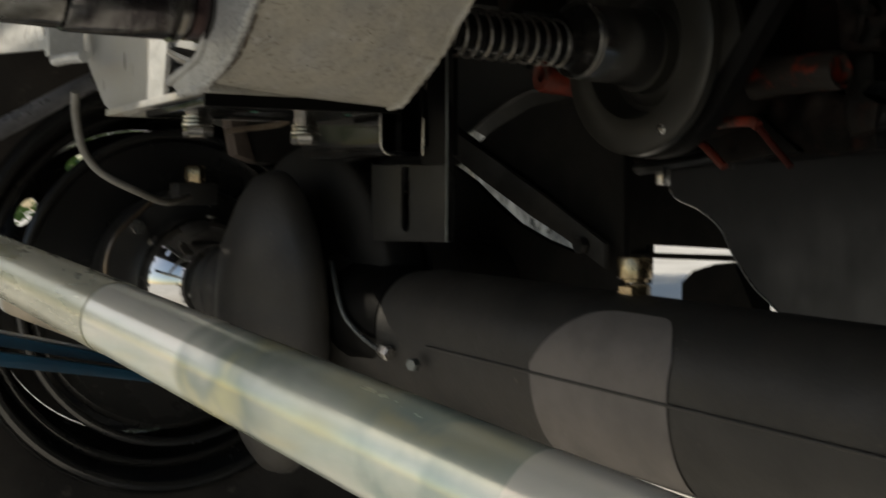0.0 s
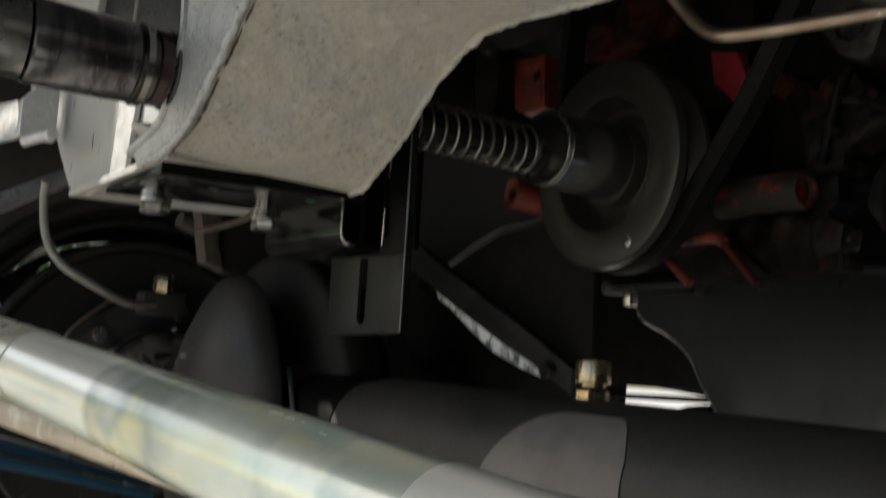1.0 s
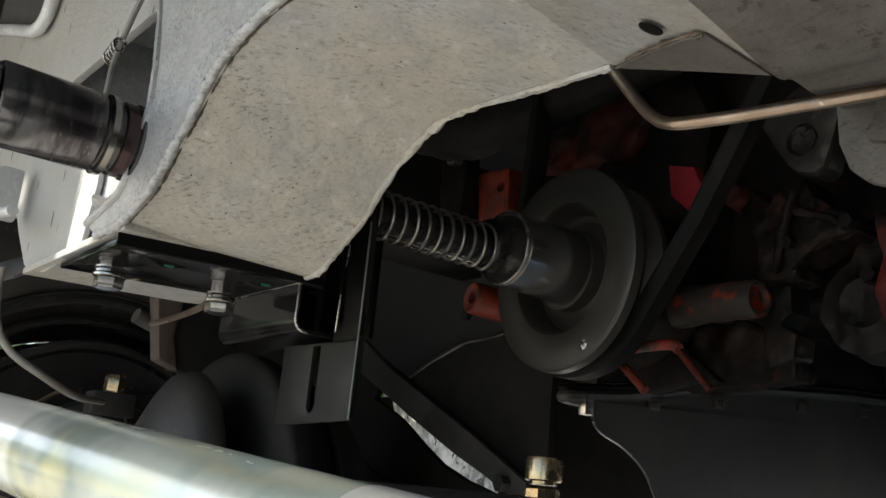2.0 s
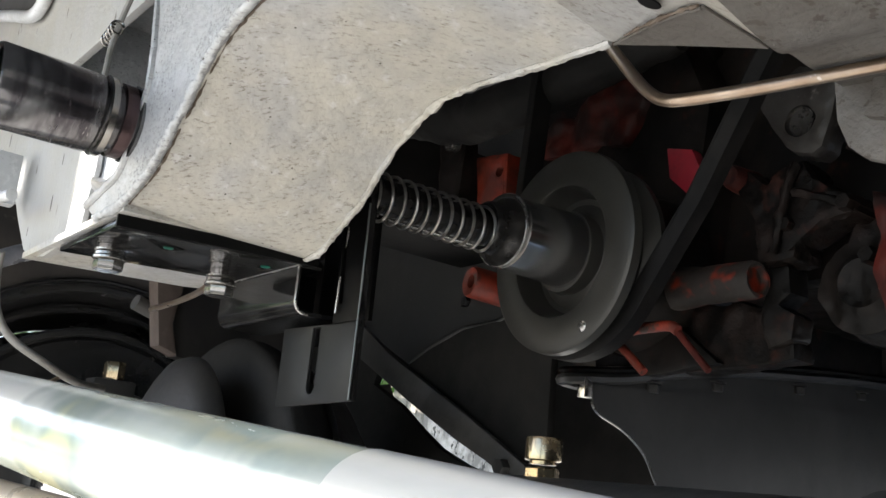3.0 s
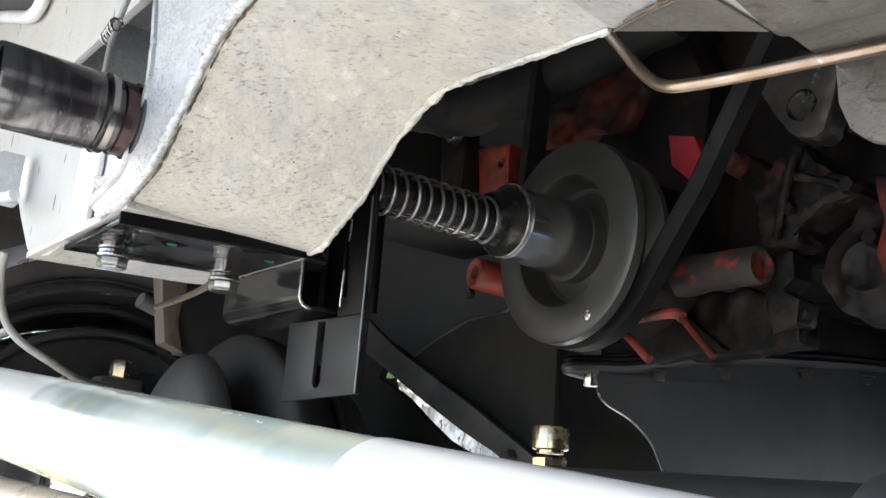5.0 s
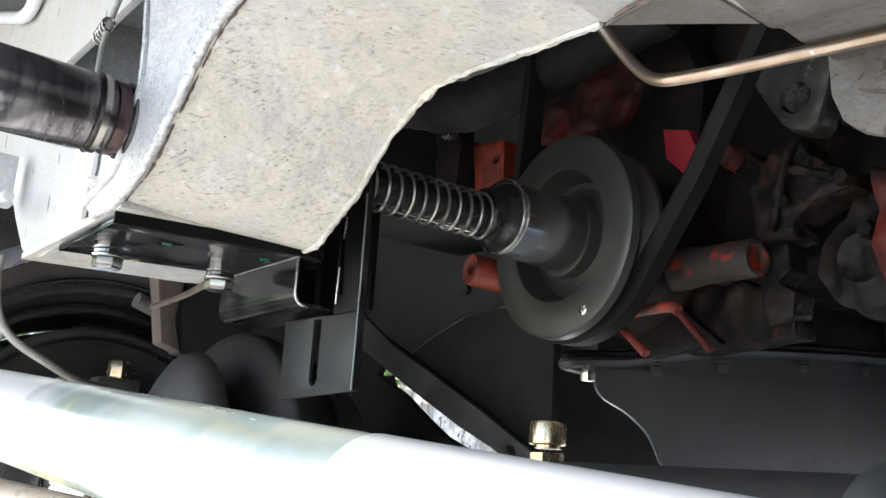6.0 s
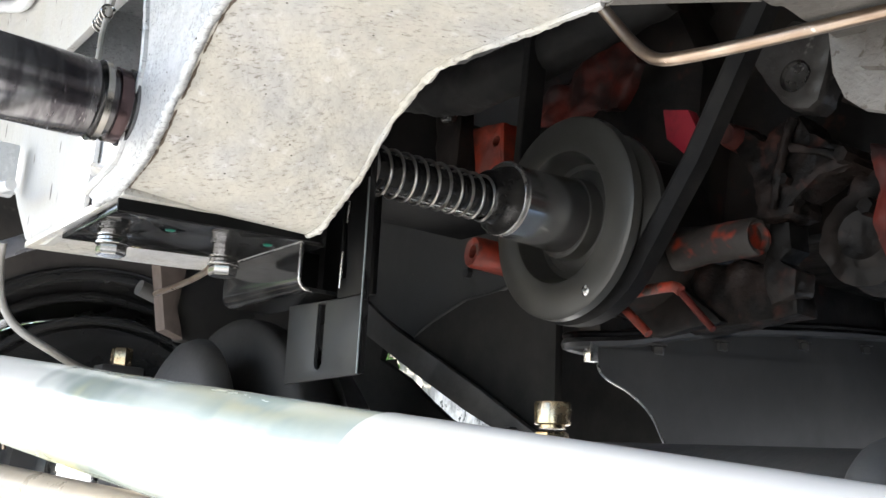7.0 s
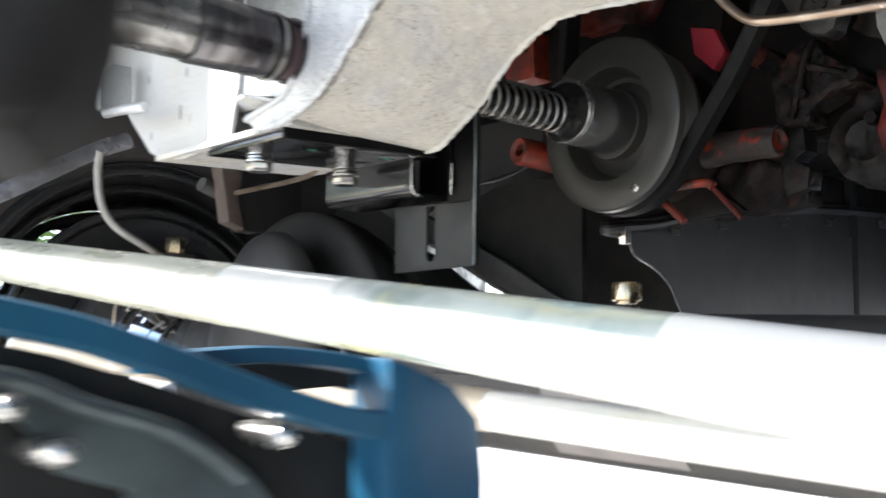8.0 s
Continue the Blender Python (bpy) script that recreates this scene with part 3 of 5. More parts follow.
part("iron_tongue", slab([(0.708, 0.620), (0.730, 0.6225), (0.868, 0.6365), (0.95, 0.645), (0.95, 0.678), (0.866, 0.670), (0.7446, 0.652), (0.728, 0.634)], "r", 0.244, 0.004, 0.0008), GALV_LIT, chassis, "bright sunlit plate of the far spring hanger")
part("splice_weld", bead([(r, a + 0.0004, z - 0.0002) for r, a, z in LAP], 0.0007, 14, 8, 0.6), GALV_SHADED, splice, "rough lap weld")
part("splice_line", bead([(r - 0.0008, a + 0.0010, z + 0.0004) for r, a, z in LAP[1:]], 0.0007, 14, 6, 1.4), SEAM_BROWN, splice, "thin brown line along the lap")
# the hole's darkness is a black disc on the uncut plate
part("drain_disc", lathe([(0, 0.0), (0.0004, 0.0042), (0.0008, 0.0039)], (0.3150, 0.1795, 0.6054), (-0.13, 0.33, -0.935), 18), DEEP_SHADE, splice, "flat dark disc in place of a drain hole")
# rails running to the rear
part("near_rail", block((0.10, -0.02, 0.640), (1.4, 0.145, 0.74), 0.004), GALV, chassis)
HAUNCH = [(RF, 0.1520, 0.6040), (0.300, 0.1530, 0.5985), (0.3455, 0.1570, 0.5938), (0.370, 0.1651, 0.6028), (0.392, 0.1718, 0.6079), (0.420, 0.1823, 0.6177), (0.450, 0.1931, 0.6270)]
part("rail_haunch", ruled(HAUNCH, [(r, a - 0.13, z - 0.012) for r, a, z in HAUNCH], 0.004), GALV_SHADED, chassis, "galvanised haunch of the rail, painted dark for its shade")
part("spring_bracket", slab([(0.200, 0.66), (0.197, 0.6318), (0.1959, 0.6126), (0.1912, 0.6004), (0.1841, 0.5939), (0.15, 0.580), (0.14, 0.66)], "r", 0.45, 0.006), GALV_SHADED, chassis, "galvanised hanging bracket, painted dark for its shade")
part("bracket_step", slab([(0.1745, 0.640), (0.178, 0.615), (0.181, 0.609), (0.160, 0.602), (0.14, 0.605), (0.14, 0.64)], "r", 0.4435, 0.006), GALV_SHADED, chassis)
part("far_rail", block((RB, 0.74, 0.70), (1.4, 0.82, 0.80), 0.004), VOID_BLACK, chassis)

# ---- starting shaft through the crossmember ----
AX = (0.435, 0.607)
shaft = thing("starting_shaft", (0.3, AX[0], AX[1]), "black starting handle sleeve and sprung steel shaft", "shaft")


def on_axis(profile, seg=40, c=AX):
    return lathe(profile, (0, c[0], c[1]), (1, 0, 0), seg)


part("sleeve", on_axis([(0.1805, 0.0135), (0.1810, 0.0185), (0.1825, 0.0190), (0.226, 0.0185), (0.228, 0.0160), (0.30, 0.0160)]), SLEEVE, shaft, "oily black steel sleeve")
for k, (w, rad) in enumerate(((0.0035, 0.0193), (0.0060, 0.0178), (0.0030, 0.0186), (0.0055, 0.0170), (0.0040, 0.0180))):
    s = 0.2285 + 0.0070 * k
    part("collar", on_axis([(s, 0.0150), (s + 0.0006, rad), (s + w, rad), (s + w + 0.0006, 0.0150)]), (PLATED, PURPLE, SLEEVE, PURPLE, PLATED)[k], shaft)
part("rod", on_axis([(0.180, 0.0085), (0.182, 0.0095), (0.52, 0.0095)], 24), STEEL, shaft, "bare steel rod")
part("handle_tube", on_axis([(0.03, 0.0120), (0.031, 0.0165), (0.1795, 0.0178), (0.1800, 0.0135)], 48), HANDLE, shaft, "oily grey steel tube of the starting handle")
turns, n = 15.5, 400
AXS = (0.4265, 0.6065)
coil = [(0.335 + 0.1285 * (i / n) ** 0.96, AXS[0] + 0.0132 * math.cos(math.tau * turns * i / n), AXS[1] + 0.0132 * math.sin(math.tau * turns * i / n)) for i in range(n + 1)]
part("spring", pipe(coil, 0.00092, 8, 0), SPRING, shaft, "bright wound steel spring")
part("spring_core", on_axis([(0.31, 0.0104), (0.47, 0.0104)], 24, AXS), CORE, shaft, "black oiled core inside the spring")
part("spring_cup", on_axis([(0.4580, 0.0105), (0.4582, 0.0140), (0.4600, 0.0156), (0.4640, 0.0164), (0.4665, 0.0172), (0.4690, 0.0192), (0.4735, 0.0215)], 48, (0.4285, 0.6095)), CORE, shaft, "black flared spring cup")
cup = part("cup_body", on_axis([(0.4760, 0.0140), (0.4764, 0.0222), (0.4900, 0.0226), (0.5100, 0.0236), (0.5290, 0.0246), (0.5350, 0.0250)], 64, (0.4270, 0.6095)), CUP, shaft, "satin machined steel cup")
part("cup_rim", on_axis([(0.4730, 0.0150), (0.4733, 0.0222), (0.4740, 0.0230), (0.4754, 0.0230), (0.4762, 0.0222), (0.4762, 0.0150)], 56, (0.4295, 0.6110)), STEEL, cup, "bright machined rim")

# ---- crank pulley and belt ----
PC = (0.4295, 0.6090)
pulley = thing("crank_pulley", (0.525, PC[0], PC[1]), "dull grey steel crank pulley with a dished face", "pulley")
part("disc", lathe([(0.008, 0.012), (0.008, 0.0270), (0.0120, 0.0300), (0.0145, 0.0340), (0.0140, 0.0375), (0.009, 0.0402), (0.0002, 0.0414), (-0.0022, 0.0428), (-0.0027, 0.0445), (-0.0026, 0.0632), (-0.0008, 0.0655), (0.0050, 0.0660), (0.0070, 0.064), (0.013, 0.053), (0.019, 0.053), (0.026, 0.0610), (0.030, 0.0610), (0.031, 0.059), (0.031, 0.02), (0.008, 0.012)], (0.525, *PC), (1, -0.07, 0), 96), PULLEY, pulley)
part("hub", lathe([(0.000, 0.015), (0.000, 0.0262), (0.002, 0.0266), (0.012, 0.0270)], (0.525, 0.4280, 0.6090), (1, -0.07, 0), 48), PULLEY, pulley)
# bright steel disc set in as the glint on the face
part("face_glint", lathe([(0, 0.0036), (0.0010, 0.0034), (0.0018, 0.0022), (0.0021, 0.0)], (0.5215, 0.4035, 0.5580), (-1, 0.07, 0), 14), STEEL, pulley, "small bright disc for the glint on the pulley face")
belt = thing("fan_belt", (0.543, 0.40, 0.60), "black rubber fan belt round the crank pulley", "belt")
bp = [(0.5435, 0.2700, 0.7400), (0.5435, 0.2991, 0.6921), (0.5435, 0.3365, 0.6301), (0.5435, 0.3600, 0.5985)]
for i in range(20):
    k = radians(-30 - 155 * i / 19)
    bp.append((0.5435, PC[0] - 0.0625 * math.cos(k), PC[1] + 0.0625 * math.sin(k)))
bp.append((0.5435, 0.475, 0.80))
bp = [Vector(p) for p in bp]


def belt_strip(section):
    bm = bmesh.new()
    loops = []
    for i, c in enumerate(bp):
        d = (bp[min(i + 1, len(bp) - 1)] - bp[max(0, i - 1)]).normalized()
        s = Vector((1, 0, 0))
        nrm = d.cross(s).normalized()
        loops.append([bm.verts.new(c + s * x * 0.0080 + nrm * y * 0.0046) for x, y in section])
    for p, q in zip(loops, loops[1:]):
        for i in range(4):
            bm.faces.new((p[i], p[(i + 1) % 4], q[(i + 1) % 4], q[i]))
    return bm


part("wedge", belt_strip(((-1, -0.75), (1, -0.75), (0.72, 1), (-0.72, 1))), RUBBER, belt)
part("backing", belt_strip(((-1.03, -1.05), (1.03, -1.05), (1.03, -0.76), (-1.03, -0.76))), RUBBER, belt, "woven rubbered backing of the belt")

# ---- bracket under the crossmember ----
bracket = thing("damper_bracket", (0.34, 0.47, 0.5), "gloss black folded steel bracket bolted under the crossmember", "bracket")
part("top_plate", slab([(0.2515, 0.448), (0.3445, 0.4335), (0.3450, 0.437), (0.3450, 0.512), (0.2515, 0.536)], "z", 0.5615, 0.004, holes=[circle((0.287, 0.472), 0.0045, 14), circle((0.338, 0.462), 0.0045, 14)]), BLACK_GLOSS, bracket)
PROFILE = [(0.3720, 0.5688), (0.3620, 0.5688), (0.3592, 0.5683), (0.3578, 0.5668), (0.3575, 0.5640), (0.3575, 0.5560), (0.3575, 0.5480), (0.3580, 0.5450), (0.3597, 0.5424), (0.3625, 0.5410), (0.3660, 0.5407), (0.3760, 0.5407), (0.3900, 0.5407)]
channel = part("side_wall", folded(PROFILE, "a", 0.4612, 0.5545, 0.0022), BLACK_GLOSS, bracket, "black gloss folded channel")
# thin steel lines drawn as the highlights on the black edges
part("channel_glint", pipe([(r + 0.0004, 0.4607, z + 0.0003) for r, z in PROFILE[2:11]], 0.0009, 10, 5), STEEL, channel, "thin steel line for the highlight on the channel's edge")
part("fold_glint", pipe([(0.3574, 0.4620, 0.5676), (0.3574, 0.5000, 0.5674), (0.3574, 0.5450, 0.5672)], 0.0006, 10, 3), STEEL, channel, "thin steel line for the highlight along the fold")
# painted black for the dark inside of the channel
part("channel_back", slab([(0.490, 0.540), (0.436, 0.540), (0.436, 0.600), (0.490, 0.600)], "r", 0.390, 0.003), DEEP_SHADE, bracket)
hole = [(0.4600, 0.5342), (0.4600, 0.5015), (0.4585, 0.4988), (0.4560, 0.4978), (0.4535, 0.4988), (0.4520, 0.5015), (0.4520, 0.5342)]
slotted = part("slotted_plate", slab([(0.4917, 0.4917), (0.4157, 0.4932), (0.4165, 0.5345), (0.4923, 0.5365)], "r", 0.3706, 0.0025, holes=[hole]), BLACK_SHEEN, bracket, "black slotted lower plate")
# upper part painted black for the shade within the channel
part("upper_plate", slab([(0.4380, 0.5345), (0.4130, 0.5345), (0.4150, 0.6150), (0.4385, 0.6150)], "r", 0.3690, 0.0025, holes=[[(0.4345, 0.545), (0.4300, 0.545), (0.4330, 0.588), (0.4370, 0.588)]]), DEEP_SHADE, bracket)
part("plate_edge", block((0.3690, 0.4128, 0.4935), (0.3732, 0.4150, 0.612), 0.0006), BLACK_GLOSS, bracket)
# black strip in place of the shadow gap above the bracket
part("shadow_gap_strip", ruled([(0.2505, 0.4475, 0.5610), (0.3000, 0.4400, 0.5610), (0.3525, 0.4310, 0.5610)], [(0.2505, 0.4475, 0.5740), (0.3000, 0.4400, 0.5722), (0.3525, 0.4310, 0.5695)], 0.003), DEEP_SHADE, bracket)
# highlights of the slot and plate edges, again drawn as metal lines
part("slot_glint", pipe([(0.3675, 0.4333, 0.5394), (0.3675, 0.4325, 0.5592)], 0.0006, 8, 2), STEEL, bracket)
part("slot_glint", pipe([(0.3675, 0.4306, 0.5745), (0.3675, 0.4291, 0.5862)], 0.0006, 8, 2), STEEL, bracket)
part("edge_glint", pipe([(0.3685, 0.4126, 0.5966), (0.3685, 0.4123, 0.5508), (0.3685, 0.4130, 0.4934)], 0.0005, 8, 2), GREY_STEEL, slotted)
part("gusset", slab([(0.372, 0.5700), (0.3880, 0.5700), (0.3880, 0.5420), (0.3720, 0.5430)], "a", 0.492, 0.002), BLACK_GLOSS, bracket)

for k, (r, a, z) in enumerate(((0.2668, 0.4990, 0.5490), (0.3262, 0.4900, 0.5465))):
    bolt = thing("hex_bolt", (r, a, z), "plated hex bolt with stacked washers under the bracket", "bolt", "bracket bolts")
    part("head", hexagon((r, a, z), (0, 0, 1), 0.0079, 0.0056, chamfer=0.16), PLATED, bolt)
    part("washer", lathe([(0, 0.0082), (0.0003, 0.0086), (0.0012, 0.0086), (0.0014, 0.0082)], (r, a, z + 0.0057), (0, 0, 1), 32), STEEL, bolt)
    part("spring_washer", lathe([(0, 0.0072), (0.0003, 0.0078), (0.0017, 0.0078), (0.0020, 0.0072)], (r, a, z + 0.0075), (0, 0, 1), 32), PLATED, bolt, "split spring washer")
    part("washer", lathe([(0, 0.0078), (0.0003, 0.0082), (0.0010, 0.0082), (0.0012, 0.0078)], (r, a, z + 0.0099), (0, 0, 1), 32), STEEL, bolt)
    part("shank", lathe([(0, 0.0066), (0.5614 - z - 0.0111, 0.0066)], (r, a, z + 0.0111), (0, 0, 1), 24), PLATED, bolt, "plain plated shank")
for r, a in ((0.287, 0.472), (0.338, 0.462)):
    stud = thing("stud_end", (r, a, 0.563), "green dyed stud end in a bracket hole", "stud", "bracket studs")
    part("tip", lathe([(0, 0.0), (0.0006, 0.0026), (0.005, 0.0028)], (r, a, 0.5612), (0, 0, 1), 14), GREEN_DYE, stud)

# ---- track rod and drag link in front of the axle ----
def rod_at(a):
    return (0.2397 - 0.1249 * a, a, 0.4199 + 0.1192 * a)


track = thing("track_rod", rod_at(0.3), "zinc-passivated steel track rod with green and yellow stains", "steering rod")
part("tube", pipe([rod_at(-0.30), rod_at(0.1), rod_at(0.5), rod_at(0.86)], (0.0197, 0.0113), 40, 12), ZINC, track)
DULL_ZINC = mat("dull_grey_zinc", (0.72, 0.70, 0.58), 0.28, 0.5, (0.46, 0.47, 0.38), 12, 0.6, 0.05, 160, (0.42, 0.39, 0.20), 16, 0.54, 0.1, stretch=(2.0, 0.4, 2.0), spot_soft=0.2)
part("grey_band", pipe([rod_at(0.395), rod_at(0.495), rod_at(0.595), rod_at(0.695)], (0.0153, 0.0131), 40, 8), DULL_ZINC, track, "dull stained grey length of the tube")
part("pale_length", pipe([rod_at(0.045), rod_at(0.105), rod_at(0.165)], (0.0175, 0.0167), 40, 8), ZINC_PALE, track, "paler length of the tube")
part("olive_end", pipe([rod_at(-0.29), rod_at(-0.125), rod_at(0.045)], (0.0202, 0.0176), 40, 8), mat("olive_grey_zinc", (0.62, 0.62, 0.52), 0.36, 0.3, (0.30, 0.31, 0.24), 14, 0.7, 0.1, 120, (0.26, 0.24, 0.14), 20, 0.56, 0.1, spot_soft=0.15), track, "darker olive-grey end of the tube")
part("rod_end", pipe([rod_at(0.84), rod_at(0.93)], 0.009, 20, 2), DARK_STEEL, track)
drag = thing("drag_link", (0.30, 0.3, 0.41), "zinc-passivated steel drag link below the track rod", "steering rod")
part("tube", pipe([(0.347 - 0.14 * a, a, 0.3923 + 0.0594 * a) for a in (-0.3, 0.0, 0.35, 0.80)], 0.0105, 32, 10), ZINC_PALE, drag)

part("stained_length", pipe([(0.347 - 0.14 * a, a, 0.3923 + 0.0594 * a) for a in (0.33, 0.45, 0.60, 0.79)], 0.0109, 32, 8), mat("tea_stained_zinc", (0.62, 0.53, 0.41), 0.33, 0.2, (0.44, 0.38, 0.30), 12, 0.6, 0.06, 120, (0.78, 0.74, 0.66), 20, 0.58, 0.1, spot_soft=0.14), drag, "tea-stained length of the tube")

# pale grey-brown colour painted for the patch of light on the axle
LIGHT_PATCH = mat("painted_light_patch", (0.17, 0.155, 0.148), 0.6, 0.0, (0.13, 0.12, 0.115), 30, 0.5, 0.2, 200, (0.3, 0.29, 0.28), 160, 0.72, 0.08)
# ---- front axle ----
AR, AZ = 0.455, 0.4180
axle = thing("front_axle", (AR, 0.4, AZ), "dusty black front axle casing with a round differential housing", "axle")
def deepened(bm):
    """The casing is deeper below its centre line than above."""
    for v in bm.verts:
        low = v.co.z - (AZ + 0.02 * v.co.y)
        if low < 0:
            v.co.z += low * 0.42
    return bm


def narrowed(bm):
    """The cover is slimmer across the car than it is tall."""
    for v in bm.verts:
        v.co.y = 0.7038 + (v.co.y - 0.7038) * 0.68
    return bm


casing = part("casing", deepened(lathe([(-0.35, 0.040), (0.54, 0.040), (0.58, 0.036), (0.62, 0.034), (0.66, 0.045), (0.72, 0.062), (0.78, 0.06), (0.82, 0.055), (0.85, 0.045), (0.93, 0.04)], (AR, 0, AZ), (0, 1, 0.02), 48)), BLACK_DUSTY, axle)
# added black ring that darkens the gap between casing and cover
part("gap_collar", lathe([(0.565, 0.0385), (0.570, 0.0400), (0.640, 0.0395), (0.645, 0.036)], (AR, 0, AZ), (0, 1, 0.02), 40), DEEP_SHADE, axle, "black collar added at the housing for the dark gap")
part("housing_cover", narrowed(lathe([(0.3720, 0.0), (0.3745, 0.043), (0.3820, 0.085), (0.3940, 0.108), (0.4000, 0.1165), (0.4080, 0.1195), (0.4125, 0.1198), (0.4140, 0.1185), (0.4142, 0.10)], (0, 0.7038, 0.420), (1, 0, 0), 72)), BLACK_DUSTY, axle, "domed dusty grey housing cover")
# flange and neck near-black for the deep shade behind the cover
part("housing_flange", lathe([(0.444, 0.090), (0.4445, 0.124), (0.447, 0.130), (0.450, 0.132), (0.462, 0.132), (0.475, 0.128), (0.500, 0.11)], (0, 0.72, 0.430), (1, 0, 0), 64), VOID_BLACK, axle)
part("housing_neck", lathe([(0.405, 0.060), (0.430, 0.064), (0.444, 0.070), (0.450, 0.090)], (0, 0.712, 0.430), (1, 0, 0), 48), VOID_BLACK, axle)
part("pinion_nose", lathe([(0.49, 0.125), (0.52, 0.11), (0.56, 0.07), (0.60, 0.05), (0.66, 0.048)], (0, 0.72, 0.430), (1, 0, 0), 40), BLACK_SATIN, axle)
# thin shell over the casing that carries the painted light
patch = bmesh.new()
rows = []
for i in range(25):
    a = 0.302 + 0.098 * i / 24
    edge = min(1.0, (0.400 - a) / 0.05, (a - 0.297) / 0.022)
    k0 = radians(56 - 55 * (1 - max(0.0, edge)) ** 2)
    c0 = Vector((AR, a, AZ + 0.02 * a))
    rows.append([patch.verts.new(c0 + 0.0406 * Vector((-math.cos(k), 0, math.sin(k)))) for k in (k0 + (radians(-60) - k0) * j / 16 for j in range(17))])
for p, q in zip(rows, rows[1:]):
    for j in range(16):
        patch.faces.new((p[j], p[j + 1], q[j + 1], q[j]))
part("light_patch", deepened(patch), LIGHT_PATCH, casing, "pale grey-brown patch painted for light on the casing")
part("seam", pipe([(AR - 0.0402, -0.3, AZ - 0.010), (AR - 0.0402, 0.5, AZ + 0.006)], 0.0010, 8, 6), BLACK_DUSTY, casing)
breather = thing("axle_breather", (0.4585, 0.3645, 0.466), "brass axle breather screwed into the casing", "fitting")
part("nut", hexagon((0.4585, 0.3645, 0.4625), (0, 0, 1), 0.0088, 0.0075), BRASS, breather)
part("neck", lathe([(0, 0.007), (0.002, 0.007)], (0.4585, 0.3645, 0.4715), (0, 0, 1), 24), BRASS, breather)
part("cap", lathe([(0, 0.0085), (0.0006, 0.0095), (0.0105, 0.0096), (0.0118, 0.009), (0.0120, 0.006)], (0.4585, 0.3645, 0.4732), (0, 0, 1), 32), BRASS, breather)

# ---- far wheel ----
WA, WR, WZ = 1.05, 0.440, 0.425
wheel = thing("road_wheel", (WR, WA, WZ - 0.39), "black tyre on a gloss black steel wheel", "wheel")


def round_wheel(profile, seg=72):
    return lathe(profile, (WR, 0, WZ), (0, 1, 0), seg, caps=False)


tyre = part("tyre", round_wheel([(0.995, 0.205), (0.985, 0.225), (0.975, 0.27), (0.975, 0.31), (0.985, 0.35), (1.0, 0.378), (1.02, 0.389), (1.15, 0.389), (1.17, 0.378), (1.185, 0.34), (1.185, 0.27), (1.175, 0.21)]), TYRE, wheel)
lugs = bmesh.new()
for i in range(48):
    k = math.tau * i / 48
    rot = Matrix.Rotation(k, 4, "Y")
    own = bmesh.new()
    bmesh.ops.create_cube(own, size=1)
    bmesh.ops.scale(own, vec=(0.026, 0.05, 0.014), verts=own.verts)
    bmesh.ops.translate(own, vec=(0, 1.0 + (0.02 if i % 2 else 0.0), 0.385), verts=own.verts)
    bmesh.ops.transform(own, matrix=Matrix.Translation((WR, 0, WZ)) @ rot, verts=own.verts)
    joined(lugs, own)
part("tread", lugs, TYRE, tyre)
rim = part("rim", round_wheel([(0.99, 0.215), (0.985, 0.212), (0.990, 0.205), (1.005, 0.200), (1.02, 0.186), (1.04, 0.180), (1.06, 0.178), (1.075, 0.172), (1.10, 0.170), (1.13, 0.172), (1.16, 0.21), (1.17, 0.215), (1.165, 0.218)]), BLACK_RIM, wheel, "gloss black steel rim")
slots = []
for i in range(2):
    k = radians(118 + 30 * i)
    out, along = Vector((math.cos(k), math.sin(k))), Vector((-math.sin(k), math.cos(k)))
    slots.append([tuple(Vector((WR, WZ)) + out * (0.150 + 0.0085 * math.sin(q)) + along * 0.017 * math.cos(q)) for q in (math.tau * m / 12 for m in range(12))])
part("disc", slab(circle((WR, WZ), 0.1695, 60), "a", 1.10, 0.004, 0, holes=slots), BLACK_RIM, wheel, "slotted gloss black wheel disc")
for rad, at, thick in ((0.205, 0.990, 0.0065), (0.186, 1.012, 0.0055), (0.160, 0.990, 0.005)):
    part("rim_bead", round_wheel([(at - thick * math.cos(k), rad + thick * math.sin(k)) for k in (math.tau * i / 16 for i in range(17))], 96), BLACK_RIM, rim)
# an unseen near wheel, added close behind the camera to block light
copy_thing(wheel, CAR @ Matrix.Translation((WR + 0.03, -0.20, WZ - 0.40)) @ Matrix.Rotation(math.pi, 4, "Z"))
hub = thing("wheel_hub", (0.452, 0.98, 0.43), "oily black brake backplate and chromed swivel ball at the axle end", "hub")
part("backplate", lathe([(1.004, 0.0), (1.004, 0.120), (0.998, 0.140), (0.994, 0.147), (0.997, 0.152), (1.004, 0.153), (1.010, 0.149), (1.04, 0.146), (1.06, 0.14)], (0.440, 0, 0.43), (0, 1, 0), 72), BLACK_RIM, hub)
part("swivel_ball", lathe([(0.86, 0.04)] + [(0.945 - 0.07 * math.cos(k), 0.07 * math.sin(k)) for k in (0.62 + 1.5 * i / 10 for i in range(11))], (0.44, 0, 0.435), (0, 1, 0), 40), CHROME, hub, "polished chrome swivel ball")
part("swivel_housing", lathe([(0.945, 0.074), (0.945, 0.092), (0.955, 0.095), (1.0, 0.09), (1.04, 0.07)], (0.44, 0, 0.435), (0, 1, 0), 40), BLACK_SATIN, hub)
for k in range(6):
    an = math.tau * k / 6 + 0.3
    part("hub_bolt", hexagon((0.44 + 0.083 * math.cos(an), 0.937, 0.435 + 0.083 * math.sin(an)), (0, 1, 0), 0.008, 0.008), STEEL, hub)
